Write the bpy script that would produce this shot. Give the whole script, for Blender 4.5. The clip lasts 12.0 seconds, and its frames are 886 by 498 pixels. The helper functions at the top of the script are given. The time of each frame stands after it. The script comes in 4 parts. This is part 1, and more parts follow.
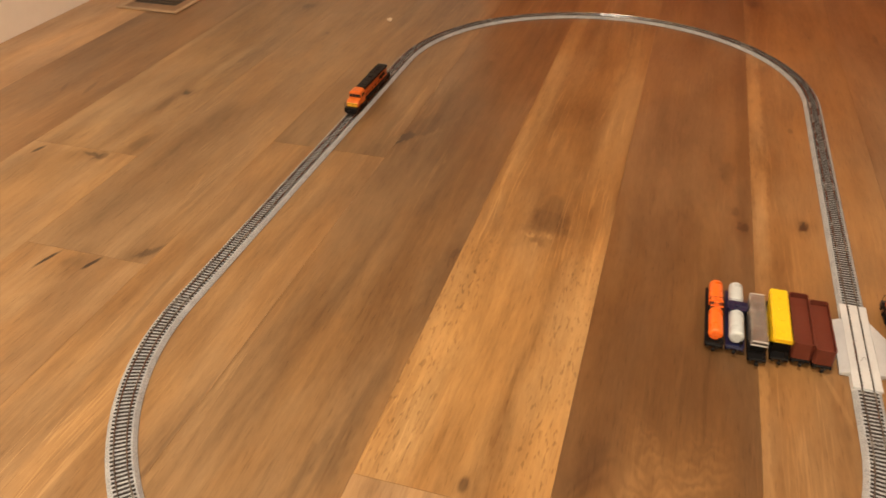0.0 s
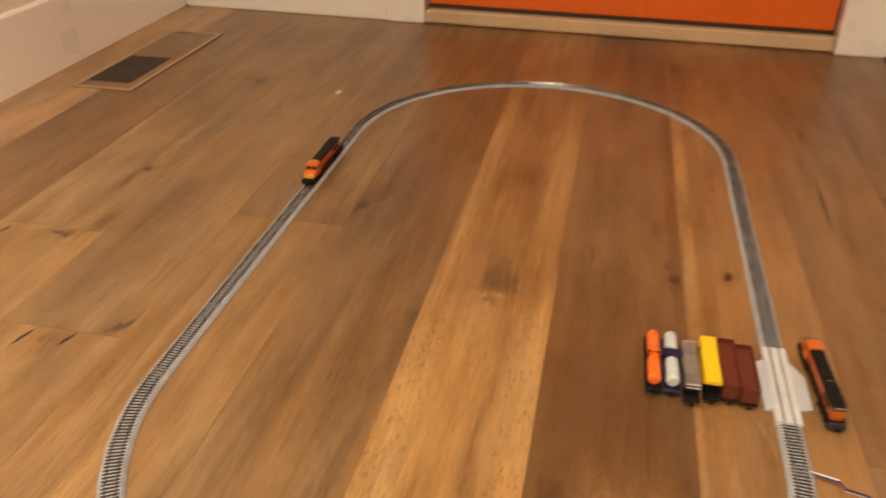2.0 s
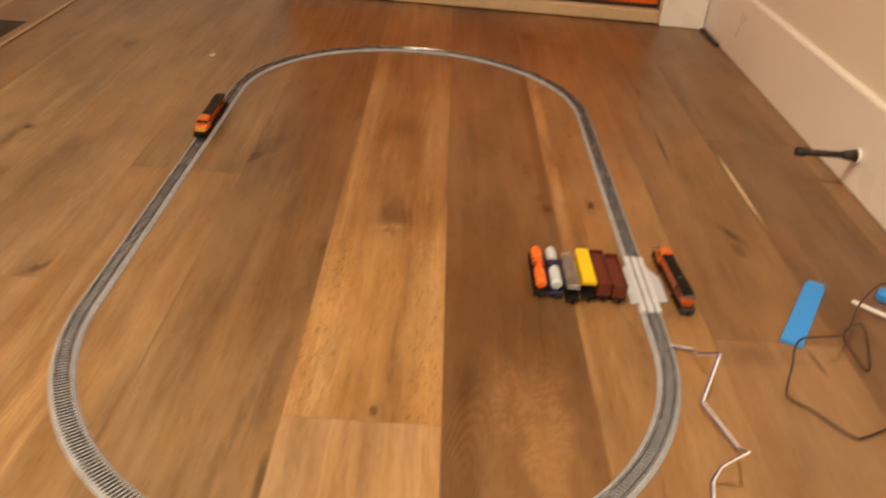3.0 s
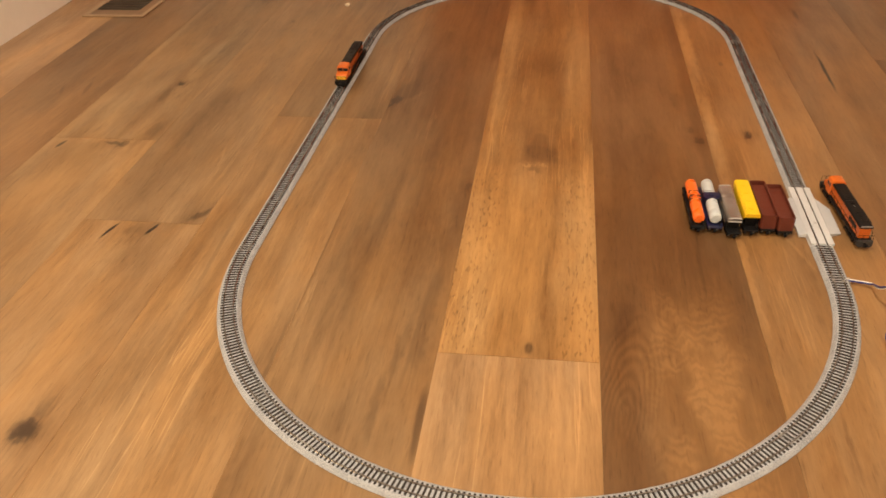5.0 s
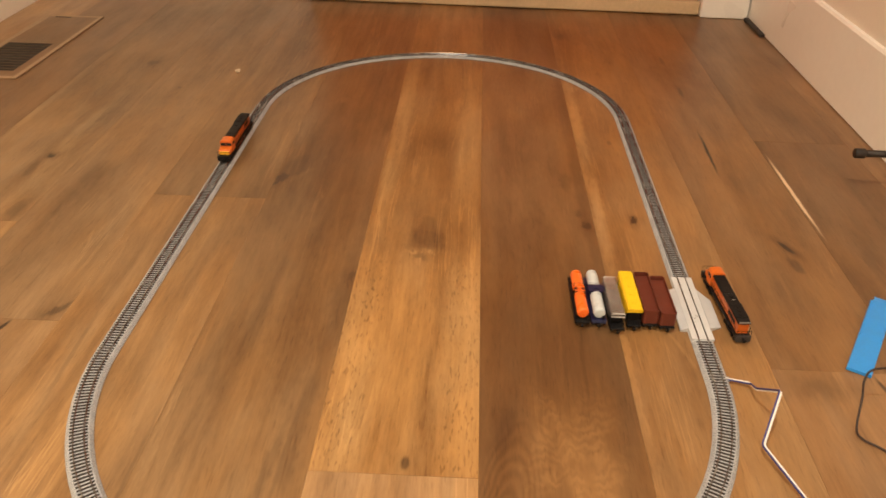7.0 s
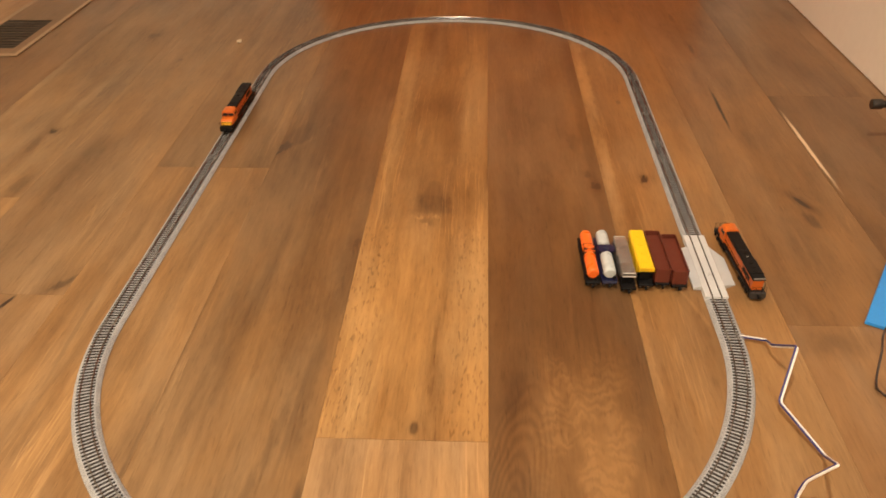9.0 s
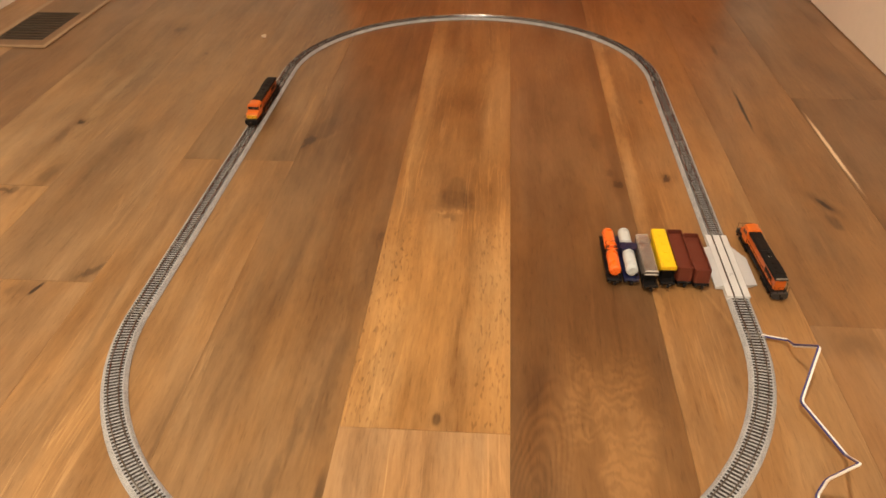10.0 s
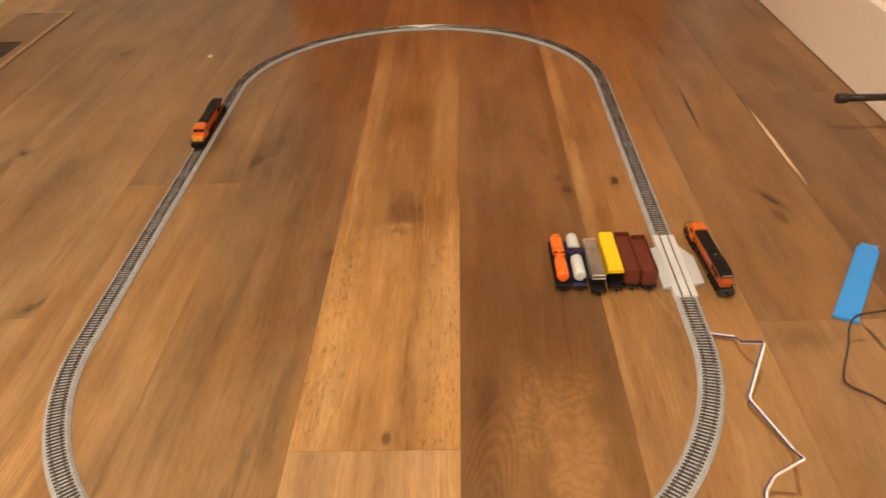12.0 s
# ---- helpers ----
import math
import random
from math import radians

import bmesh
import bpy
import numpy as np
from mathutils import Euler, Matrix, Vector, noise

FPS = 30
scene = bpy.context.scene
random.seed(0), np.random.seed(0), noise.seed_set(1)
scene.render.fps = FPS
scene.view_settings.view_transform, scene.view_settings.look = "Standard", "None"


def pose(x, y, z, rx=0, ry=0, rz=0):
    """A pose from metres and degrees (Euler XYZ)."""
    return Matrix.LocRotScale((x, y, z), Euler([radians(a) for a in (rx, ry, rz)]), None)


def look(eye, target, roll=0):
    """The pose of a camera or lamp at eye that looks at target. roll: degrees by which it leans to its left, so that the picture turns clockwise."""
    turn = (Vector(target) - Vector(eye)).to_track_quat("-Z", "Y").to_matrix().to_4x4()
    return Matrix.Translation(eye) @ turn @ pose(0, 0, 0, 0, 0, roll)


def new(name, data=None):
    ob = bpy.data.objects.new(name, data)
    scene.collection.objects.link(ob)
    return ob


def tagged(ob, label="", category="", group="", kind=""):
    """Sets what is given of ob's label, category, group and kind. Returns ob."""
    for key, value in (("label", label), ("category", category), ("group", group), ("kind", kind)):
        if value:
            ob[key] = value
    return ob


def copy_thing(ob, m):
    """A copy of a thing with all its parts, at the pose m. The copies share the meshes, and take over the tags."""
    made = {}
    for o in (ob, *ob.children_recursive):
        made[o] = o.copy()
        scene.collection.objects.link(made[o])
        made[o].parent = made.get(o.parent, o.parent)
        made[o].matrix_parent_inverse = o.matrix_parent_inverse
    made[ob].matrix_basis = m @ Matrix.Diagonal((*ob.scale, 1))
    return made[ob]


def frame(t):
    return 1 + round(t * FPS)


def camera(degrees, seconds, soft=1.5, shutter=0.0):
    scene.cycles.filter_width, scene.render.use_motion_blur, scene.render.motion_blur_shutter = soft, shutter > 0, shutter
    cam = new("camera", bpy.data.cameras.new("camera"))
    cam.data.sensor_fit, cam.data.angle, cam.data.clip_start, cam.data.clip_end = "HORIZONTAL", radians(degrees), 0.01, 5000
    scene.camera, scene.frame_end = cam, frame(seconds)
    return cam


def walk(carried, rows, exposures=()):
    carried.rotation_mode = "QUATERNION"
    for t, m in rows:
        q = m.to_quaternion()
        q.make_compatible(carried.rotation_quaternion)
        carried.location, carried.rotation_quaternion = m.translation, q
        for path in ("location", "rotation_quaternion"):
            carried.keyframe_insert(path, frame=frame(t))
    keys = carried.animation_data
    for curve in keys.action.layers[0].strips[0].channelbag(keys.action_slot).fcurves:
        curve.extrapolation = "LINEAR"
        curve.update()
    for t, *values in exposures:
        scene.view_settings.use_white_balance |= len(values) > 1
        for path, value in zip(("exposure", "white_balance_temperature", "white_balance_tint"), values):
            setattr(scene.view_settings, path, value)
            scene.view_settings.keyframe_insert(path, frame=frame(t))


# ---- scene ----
cam = camera(57.7, 12.0, 1.6, 0.6)
PATH = [
    (0, (0.108, -0.527, 0.499), (-0.356, 1.055, -0.633), 0.2),
    (0.5, (0.11, -0.537, 0.507), (-0.318, 1.065, -0.612), 0.2),
    (1, (0.103, -0.545, 0.517), (-0.331, 1.083, -0.559), 0.8),
    (1.5, (0.103, -0.546, 0.517), (-0.329, 1.095, -0.542), -0.1),
    (2, (0.107, -0.581, 0.547), (-0.242, 1.103, -0.474), 0.5),
    (2.2, (0.102, -0.609, 0.539), (-0.131, 1.116, -0.445), 2.6),
    (2.5, (0.079, -0.659, 0.543), (0.096, 1.081, -0.442), 5.3),
    (2.6, (0.065, -0.684, 0.55), (0.127, 1.053, -0.441), 5.6),
    (2.8, (0.059, -0.697, 0.543), (0.131, 1.031, -0.461), 5.3),
    (3, (0.047, -0.714, 0.539), (0.094, 0.997, -0.494), 4.9),
    (3.2, (0.037, -0.727, 0.532), (0.02, 0.971, -0.525), 2.6),
    (3.5, (0.033, -0.734, 0.53), (-0.11, 0.944, -0.55), -0.9),
    (3.7, (0.033, -0.735, 0.529), (-0.135, 0.938, -0.555), -1.2),
    (5.3, (0.024, -0.698, 0.515), (-0.246, 0.91, -0.643), -2.7),
    (5.5, (0.026, -0.689, 0.522), (-0.233, 0.914, -0.645), -2.6),
    (6, (0.032, -0.664, 0.526), (-0.183, 0.956, -0.628), -1.8),
    (6.5, (0.047, -0.648, 0.553), (-0.082, 1.022, -0.54), 0.5),
    (7, (0.055, -0.644, 0.547), (0.001, 1.053, -0.508), 1.4),
    (7.2, (0.057, -0.644, 0.545), (0.012, 1.053, -0.513), 1.2),
    (8.8, (0.065, -0.631, 0.529), (-0.013, 1.034, -0.576), -0.7),
    (9, (0.064, -0.635, 0.529), (-0.024, 1.025, -0.583), -0.8),
    (9.5, (0.056, -0.643, 0.527), (-0.049, 1.006, -0.6), -0.5),
    (10, (0.054, -0.645, 0.529), (-0.068, 1.012, -0.584), -0.4),
    (10.5, (0.06, -0.644, 0.532), (-0.075, 1.025, -0.562), -1.0),
    (11, (0.064, -0.641, 0.53), (-0.068, 1.034, -0.554), -1.7),
    (11.5, (0.072, -0.639, 0.529), (-0.039, 1.034, -0.562), -2.5),
    (12, (0.086, -0.635, 0.532), (0.023, 1.034, -0.568), -2.4),
]
EXPOSURES = [(0, -0.04), (1.5, -0.06), (2.0, -0.16), (3.0, -0.17), (3.7, -0.11), (5.3, -0.07), (12, -0.06)]
walk(cam, [(t, look(eye, target, roll)) for t, eye, target, roll in PATH], EXPOSURES)

# ---- light ----
world = bpy.data.worlds.new("world")
scene.world = world
world.use_nodes = True
world.node_tree.nodes["Background"].inputs[0].default_value = (0.02, 0.018, 0.015, 1)
world.node_tree.nodes["Background"].inputs[1].default_value = 1.0


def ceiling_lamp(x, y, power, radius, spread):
    data = bpy.data.lights.new("unseen_lamp", "AREA")
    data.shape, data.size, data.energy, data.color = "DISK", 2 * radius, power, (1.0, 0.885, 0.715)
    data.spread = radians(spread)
    lamp = new("unseen_lamp", data)
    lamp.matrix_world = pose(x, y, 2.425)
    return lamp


# First lamp follows from the shadows; the other two are unseen, added fill.
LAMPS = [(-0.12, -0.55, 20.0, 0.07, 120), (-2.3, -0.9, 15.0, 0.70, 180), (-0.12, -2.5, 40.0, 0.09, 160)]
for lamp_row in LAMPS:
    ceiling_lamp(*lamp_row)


# ---- materials ----
class Nodes:
    """A small helper to write node trees."""

    def __init__(self, name):
        self.mat = bpy.data.materials.new(name)
        self.mat.use_nodes = True
        self.tree = self.mat.node_tree
        self.shader = self.tree.nodes["Principled BSDF"]

    def add(self, kind, **inputs):
        node = self.tree.nodes.new(kind)
        for key, value in inputs.items():
            self.put(node.inputs[key.replace("_", " ")], value)
        return node

    def put(self, socket, value):
        if isinstance(value, bpy.types.NodeSocket):
            self.tree.links.new(value, socket)
        else:
            socket.default_value = value

    def math(self, op, a, b=0.0, c=0.0, clamp=False):
        node = self.tree.nodes.new("ShaderNodeMath")
        node.operation, node.use_clamp = op, clamp
        for socket, value in zip(node.inputs, (a, b, c)):
            self.put(socket, value)
        return node.outputs[0]

    def vec(self, op, a, b=(0, 0, 0)):
        node = self.tree.nodes.new("ShaderNodeVectorMath")
        node.operation = op
        self.put(node.inputs[0], a)
        self.put(node.inputs[1], b)
        return node.outputs["Value" if op == "LENGTH" else "Vector"]

    def mix(self, fac, a, b, blend="MIX"):
        node = self.tree.nodes.new("ShaderNodeMix")
        node.data_type, node.blend_type = "RGBA", blend
        self.put(node.inputs["Factor"], fac)
        self.put(node.inputs[6], a)
        self.put(node.inputs[7], b)
        return node.outputs[2]

    def ramp(self, value, lo, hi, out_lo=0.0, out_hi=1.0, smooth=True):
        node = self.tree.nodes.new("ShaderNodeMapRange")
        node.interpolation_type = "SMOOTHSTEP" if smooth else "LINEAR"
        for socket, v in zip(node.inputs[:5], (value, lo, hi, out_lo, out_hi)):
            self.put(socket, v)
        return node.outputs[0]

    def noise(self, vector, scale=(1, 1, 1), detail=3.0, rough=0.55):
        v = self.vec("MULTIPLY", vector, scale)
        node = self.add("ShaderNodeTexNoise", Vector=v, Scale=1.0, Detail=detail, Roughness=rough)
        return node.outputs["Fac"]

    def coords(self):
        return self.tree.nodes.new("ShaderNodeTexCoord").outputs["Object"]

    def bump(self, height, strength, distance):
        node = self.add("ShaderNodeBump", Strength=strength, Distance=distance, Height=height)
        self.put(self.shader.inputs["Normal"], node.outputs[0])

    def set(self, **inputs):
        for key, value in inputs.items():
            self.put(self.shader.inputs[key.replace("_", " ")], value)
        return self.mat


def rgb(r, g, b):
    return (r, g, b, 1.0)


def plain(name, colour, rough=0.5, metal=0.0, vary=0.12, grain=300.0, bump=0.05, big=25.0):
    """Paint, plastic or metal with slight unevenness at two scales."""
    n = Nodes(name)
    p = n.coords()
    fine = n.noise(p, (grain,) * 3, 4.0)
    broad = n.noise(p, (big,) * 3, 2.0)
    f = n.math("ADD", n.math("MULTIPLY", fine, 0.5), n.math("MULTIPLY", broad, 0.5))
    lo = rgb(*(c * (1 - vary) for c in colour))
    hi = rgb(*(min(1, c * (1 + vary)) for c in colour))
    n.bump(fine, bump, 0.0006)
    return n.set(Base_Color=n.mix(n.ramp(f, 0.3, 0.7), lo, hi), Metallic=metal,
                 Roughness=n.ramp(broad, 0.3, 0.7, max(0.03, rough - 0.07), min(1, rough + 0.07)))


def wood(name, marks=(), flecks=0.0, figure=False, streaks=0.5):
    """Oiled oak: the tone comes from the plank, grain runs along y. marks, of the wood and of painted light: x, y, half
    width, half length, turn, strength (below 0: pale).
    """
    n = Nodes(name)
    p = n.coords()
    info = n.tree.nodes.new("ShaderNodeObjectInfo")
    shift = n.add("ShaderNodeCombineXYZ", Z=n.math("MULTIPLY", info.outputs["Random"], 41.0), Y=n.math("MULTIPLY", info.outputs["Random"], 7.0))
    q = n.vec("ADD", p, shift.outputs[0])
    sway = n.math("MULTIPLY", n.math("SUBTRACT", n.noise(q, (4.0, 1.7, 1), 2.0), 0.5), 0.034)
    q = n.vec("ADD", q, n.add("ShaderNodeCombineXYZ", X=sway).outputs[0])
    wob = n.add("ShaderNodeTexNoise", Vector=n.vec("MULTIPLY", q, (55, 30, 1)), Scale=1.0, Detail=3.0)
    pv = n.vec("ADD", p, n.vec("MULTIPLY", n.vec("SUBTRACT", wob.outputs["Color"], (0.5, 0.5, 0.5)), (0.012, 0.030, 0.0)))
    fray = n.add("ShaderNodeTexNoise", Vector=n.vec("MULTIPLY", q, (210, 90, 1)), Scale=1.0, Detail=3.0)
    pv = n.vec("ADD", pv, n.vec("MULTIPLY", n.vec("SUBTRACT", fray.outputs["Color"], (0.5, 0.5, 0.5)), (0.008, 0.018, 0.0)))
    crack = n.vec("ADD", p, n.vec("MULTIPLY", n.vec("SUBTRACT", wob.outputs["Color"], (0.5, 0.5, 0.5)), (0.004, 0.010, 0.0)))
    dark = pale = halo = bright = None
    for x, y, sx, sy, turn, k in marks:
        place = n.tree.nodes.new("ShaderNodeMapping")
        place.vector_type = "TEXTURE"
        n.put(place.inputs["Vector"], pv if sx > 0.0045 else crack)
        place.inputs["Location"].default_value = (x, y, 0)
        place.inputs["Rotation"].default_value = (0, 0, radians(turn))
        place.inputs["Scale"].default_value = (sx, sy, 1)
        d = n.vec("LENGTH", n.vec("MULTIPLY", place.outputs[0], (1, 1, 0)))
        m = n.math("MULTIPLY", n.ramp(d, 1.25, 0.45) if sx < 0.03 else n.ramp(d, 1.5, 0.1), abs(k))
        if k > 0:
            dark = m if dark is None else n.math("MAXIMUM", dark, m)
            if 0.004 < sx < 0.03 and sy < 5 * sx:
                h = n.math("MULTIPLY", n.ramp(d, 3.2, 0.4), k)
                halo = h if halo is None else n.math("MAXIMUM", halo, h)
        elif k <= -1:
            bright = m if bright is None else n.math("MAXIMUM", bright, m)
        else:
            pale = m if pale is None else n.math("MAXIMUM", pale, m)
    blotch = n.noise(q, (10, 2.6, 1), 3.0, 0.55)
    mottle = n.noise(q, (24, 7.5, 1), 5.0, 0.6)
    grain = n.noise(q, (52, 3.0, 1), 6.0, 0.62)
    fibre = n.noise(q, (270, 38, 1), 5.0, 0.72)
    pores = n.ramp(n.noise(q, (560, 42, 1), 2.0), 0.58, 0.72)
    patches = n.ramp(n.noise(q, (17, 3.4, 1), 2.0), 0.48, 0.66)
    hair = n.ramp(n.math("ABSOLUTE", n.math("SUBTRACT", n.noise(q, (62, 2.2, 1), 4.0, 0.5), 0.5)), 0.022, 0.0)
    vein = n.ramp(n.noise(n.vec("ADD", q, (3.1, 1.7, 0.4)), (120, 6.5, 1), 4.0, 0.62), 0.60, 0.70)
    f = n.math("MULTIPLY_ADD", n.math("SUBTRACT", blotch, 0.5), 0.95, 0.5)
    f = n.math("MULTIPLY_ADD", n.math("SUBTRACT", mottle, 0.5), 0.72, f)
    f = n.math("MULTIPLY_ADD", n.math("SUBTRACT", grain, 0.5), 0.28 + 0.85 * streaks, f)
    f = n.math("MULTIPLY_ADD", n.math("SUBTRACT", fibre, 0.5), 0.36 + 0.18 * streaks, f)
    f = n.math("MULTIPLY_ADD", pores, -0.16, f)
    f = n.math("MULTIPLY_ADD", n.math("MULTIPLY", hair, patches), 0.12 + 0.26 * streaks, f)
    f = n.math("MULTIPLY_ADD", n.math("MULTIPLY", vein, n.math("SUBTRACT", 1.0, patches)), -0.14, f)
    if halo is not None:
        f = n.math("MULTIPLY_ADD", halo, -0.30, f)
    here = n.add("ShaderNodeSeparateXYZ", Vector=pv).outputs
    if flecks:
        ray = n.ramp(n.noise(q, (340, 80, 1), 1.0), 0.58, 0.68)
        zone = n.math("MULTIPLY", n.ramp(n.math("ABSOLUTE", here[0]), 0.026, 0.050), n.math("MULTIPLY", n.ramp(here[1], 0.25, 0.15), n.ramp(here[1], -0.150, -0.140)))
        f = n.math("MULTIPLY_ADD", n.math("MULTIPLY", ray, zone), -flecks, f)
        f = n.math("MULTIPLY_ADD", zone, 0.10, f)
    if figure:
        # nested arches of cut growth rings, and bands of curled figure beside them
        bend = n.noise(p, (26, 16, 1), 2.0)
        arch = n.tree.nodes.new("ShaderNodeMapping")
        arch.vector_type = "TEXTURE"
        n.put(arch.inputs["Vector"], crack)
        arch.inputs["Location"].default_value = (0.094, -0.215, 0)
        arch.inputs["Rotation"].default_value = (0, 0, radians(-9))
        arch.inputs["Scale"].default_value = (0.030, 0.145, 1)
        d = n.vec("LENGTH", n.vec("MULTIPLY", arch.outputs[0], (1, 1, 0)))
        rings = n.math("SINE", n.math("MULTIPLY_ADD", d, 46.0, n.math("MULTIPLY", bend, 9.0)))
        f = n.math("MULTIPLY_ADD", n.math("MULTIPLY", rings, n.math("MULTIPLY", n.ramp(d, 1.15, 0.85), n.ramp(here[1], -0.27, -0.17))), 0.085, f)
        phase = n.math("MULTIPLY_ADD", here[1], 440.0, n.math("MULTIPLY", n.noise(p, (38, 13, 1), 3.0), 30.0))
        bands = n.math("MULTIPLY_ADD", n.math("SINE", phase), 0.5, 0.5)
        side = n.math("MULTIPLY", n.ramp(here[0], 0.105, 0.140), n.ramp(here[0], 0.225, 0.185))
        area = n.math("MULTIPLY", n.math("MULTIPLY", side, n.ramp(here[1], 0.010, -0.085)), n.ramp(n.noise(p, (30, 13, 1), 2.0), 0.36, 0.60))
        f = n.math("MULTIPLY_ADD", n.math("MULTIPLY", bands, area), 0.26, f)
        f = n.math("MULTIPLY_ADD", area, 0.12, f)
    tone = info.outputs["Color"]
    low = n.mix(1.0, tone, rgb(0.43, 0.365, 0.305), "MULTIPLY")
    high = n.mix(1.0, tone, rgb(1.48, 1.53, 1.53), "MULTIPLY")
    colour = n.mix(n.math("MULTIPLY", f, 1.0, clamp=True), low, high)
    hue = n.ramp(n.noise(n.vec("ADD", q, (1.3, 5.2, 2.2)), (15, 3.4, 1), 3.0, 0.6), 0.36, 0.64)
    colour = n.mix(1.0, colour, n.mix(hue, rgb(1.05, 0.99, 0.88), rgb(0.98, 1.01, 1.07)), "MULTIPLY")
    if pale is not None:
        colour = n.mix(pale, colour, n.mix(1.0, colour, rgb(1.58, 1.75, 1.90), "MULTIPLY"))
    if bright is not None:
        colour = n.mix(bright, colour, rgb(0.70, 0.52, 0.33))
    if dark is not None:
        colour = n.mix(dark, colour, rgb(0.035, 0.020, 0.012))
    n.bump(n.math("ADD", n.math("MULTIPLY", fibre, 0.6), n.math("MULTIPLY", pores, -0.5)), 0.12, 0.0005)
    rough = n.ramp(n.math("ADD", n.math("MULTIPLY", grain, 0.5), n.math("MULTIPLY", blotch, 0.5)), 0.3, 0.7, 0.40, 0.33)
    return n.set(Base_Color=colour, Roughness=rough, Specular_IOR_Level=0.5)


def ballast_material():
    n = Nodes("ballast")
    p = n.coords()
    speck = n.noise(p, (1400,) * 3, 2.0)
    broad = n.noise(p, (60,) * 3, 2.0)
    f = n.math("ADD", n.math("MULTIPLY", speck, 0.8), n.math("MULTIPLY", broad, 0.2))
    n.bump(speck, 0.5, 0.0004)
    return n.set(Base_Color=n.mix(n.ramp(f, 0.32, 0.68), rgb(0.20, 0.203, 0.21), rgb(0.49, 0.50, 0.515)), Roughness=0.75)


def glow(name, colour, strength):
    n = Nodes(name)
    return n.set(Base_Color=rgb(*colour), Emission_Color=rgb(*colour), Emission_Strength=strength)


def clear_plastic():
    n = Nodes("clear_plastic")
    p = n.coords()
    f = n.noise(p, (90, 90, 90), 3.0)
    return n.set(Base_Color=n.mix(n.ramp(f, 0.3, 0.7), rgb(0.74, 0.66, 0.59), rgb(0.95, 0.90, 0.86)), Roughness=0.10, Transmission_Weight=0.86, IOR=1.22, Coat_Weight=0.6, Coat_Roughness=0.12)


WALL = plain("wall_paint", (0.85, 0.765, 0.66), 0.6, vary=0.02, grain=160, bump=0.04, big=4)
TRIM = plain("trim_paint", (0.92, 0.875, 0.81), 0.34, vary=0.02, grain=60, bump=0.012, big=6)
CEIL = plain("ceiling_paint", (0.80, 0.78, 0.75), 0.7, vary=0.03, grain=120, bump=0.08, big=3)
DOOR = plain("orange_door_paint", (0.74, 0.140, 0.012), 0.35, vary=0.05, grain=70, bump=0.04, big=5)
RUBBER = plain("dark_rubber", (0.025, 0.018, 0.014), 0.55)
BALLAST = ballast_material()
SLEEPER = plain("sleeper_plastic", (0.046, 0.038, 0.034), 0.85, vary=0.25, grain=900)
SLEEPER.node_tree.nodes["Principled BSDF"].inputs["Specular IOR Level"].default_value = 0.12
RAIL = plain("nickel_silver", (0.28, 0.27, 0.255), 0.26, metal=0.92, vary=0.08, grain=500)
JOINER = plain("joiner_metal", (0.27, 0.26, 0.25), 0.6, metal=0.0, vary=0.2, grain=900)
PLATE = plain("crossing_plastic", (0.58, 0.59, 0.60), 0.5, vary=0.06, grain=500, big=60)
BLACK = plain("black_plastic", (0.009, 0.008, 0.008), 0.5, vary=0.3, grain=600)
BLACK.node_tree.nodes["Principled BSDF"].inputs["Specular IOR Level"].default_value = 0.16
GREYPLASTIC = plain("grey_plastic", (0.032, 0.029, 0.028), 0.5, vary=0.2, grain=700)
WORN = plain("worn_edge", (0.17, 0.155, 0.14), 0.5, vary=0.3, grain=900)
STEEL = plain("dark_steel", (0.16, 0.15, 0.14), 0.35, metal=0.8, vary=0.2, grain=900)
ORANGE = plain("loco_orange", (0.60, 0.130, 0.015), 0.36, vary=0.16, grain=700, big=70)
YELLOWNOSE = plain("nose_yellow", (0.80, 0.42, 0.03), 0.35, vary=0.08, grain=700)
TANKORANGE = plain("tank_orange", (0.88, 0.16, 0.02), 0.3, vary=0.06, grain=500, big=80)
TANKWHITE = plain("tank_white", (0.54, 0.585, 0.595), 0.3, vary=0.05, grain=500, big=80)
NAVY = plain("navy_plastic", (0.010, 0.012, 0.050), 0.4, vary=0.15, grain=500)
YELLOW = plain("hopper_yellow", (0.86, 0.56, 0.015), 0.35, vary=0.06, grain=500, big=80)
OXIDE = plain("oxide_red", (0.122, 0.026, 0.014), 0.45, vary=0.12, grain=600, big=90)
CLEAR = clear_plastic()
FROST = plain("frosted_plastic", (0.62, 0.60, 0.58), 0.3, vary=0.1, grain=500)
PANE = plain("window_glass", (0.02, 0.02, 0.022), 0.08, vary=0.1)
BLUE = plain("blue_plastic", (0.030, 0.29, 0.80), 0.38, vary=0.06, grain=400, big=60)
WHITEWIRE = plain("white_insulation", (0.82, 0.79, 0.75), 0.4, vary=0.05)
BLUEWIRE = plain("blue_insulation", (0.035, 0.035, 0.16), 0.4, vary=0.1)
CABLE = plain("black_cable", (0.034, 0.016, 0.010), 0.5, vary=0.2)
VENTWOOD = plain("register_wood", (0.41, 0.280, 0.165), 0.45, vary=0.12, grain=90, big=12)
SLATWOOD = plain("slat_wood", (0.10, 0.07, 0.045), 0.5, vary=0.15, grain=90)
SILLWOOD = plain("threshold_oak", (0.60, 0.44, 0.265), 0.45, vary=0.10, grain=120, big=9)
CRUMB = plain("crumb", (0.6, 0.49, 0.35), 0.8, vary=0.2)
MARKING = plain("marking_white", (0.7, 0.68, 0.62), 0.5)
HEADLIGHT = glow("headlight_lens", (1.0, 0.93, 0.8), 6.0)
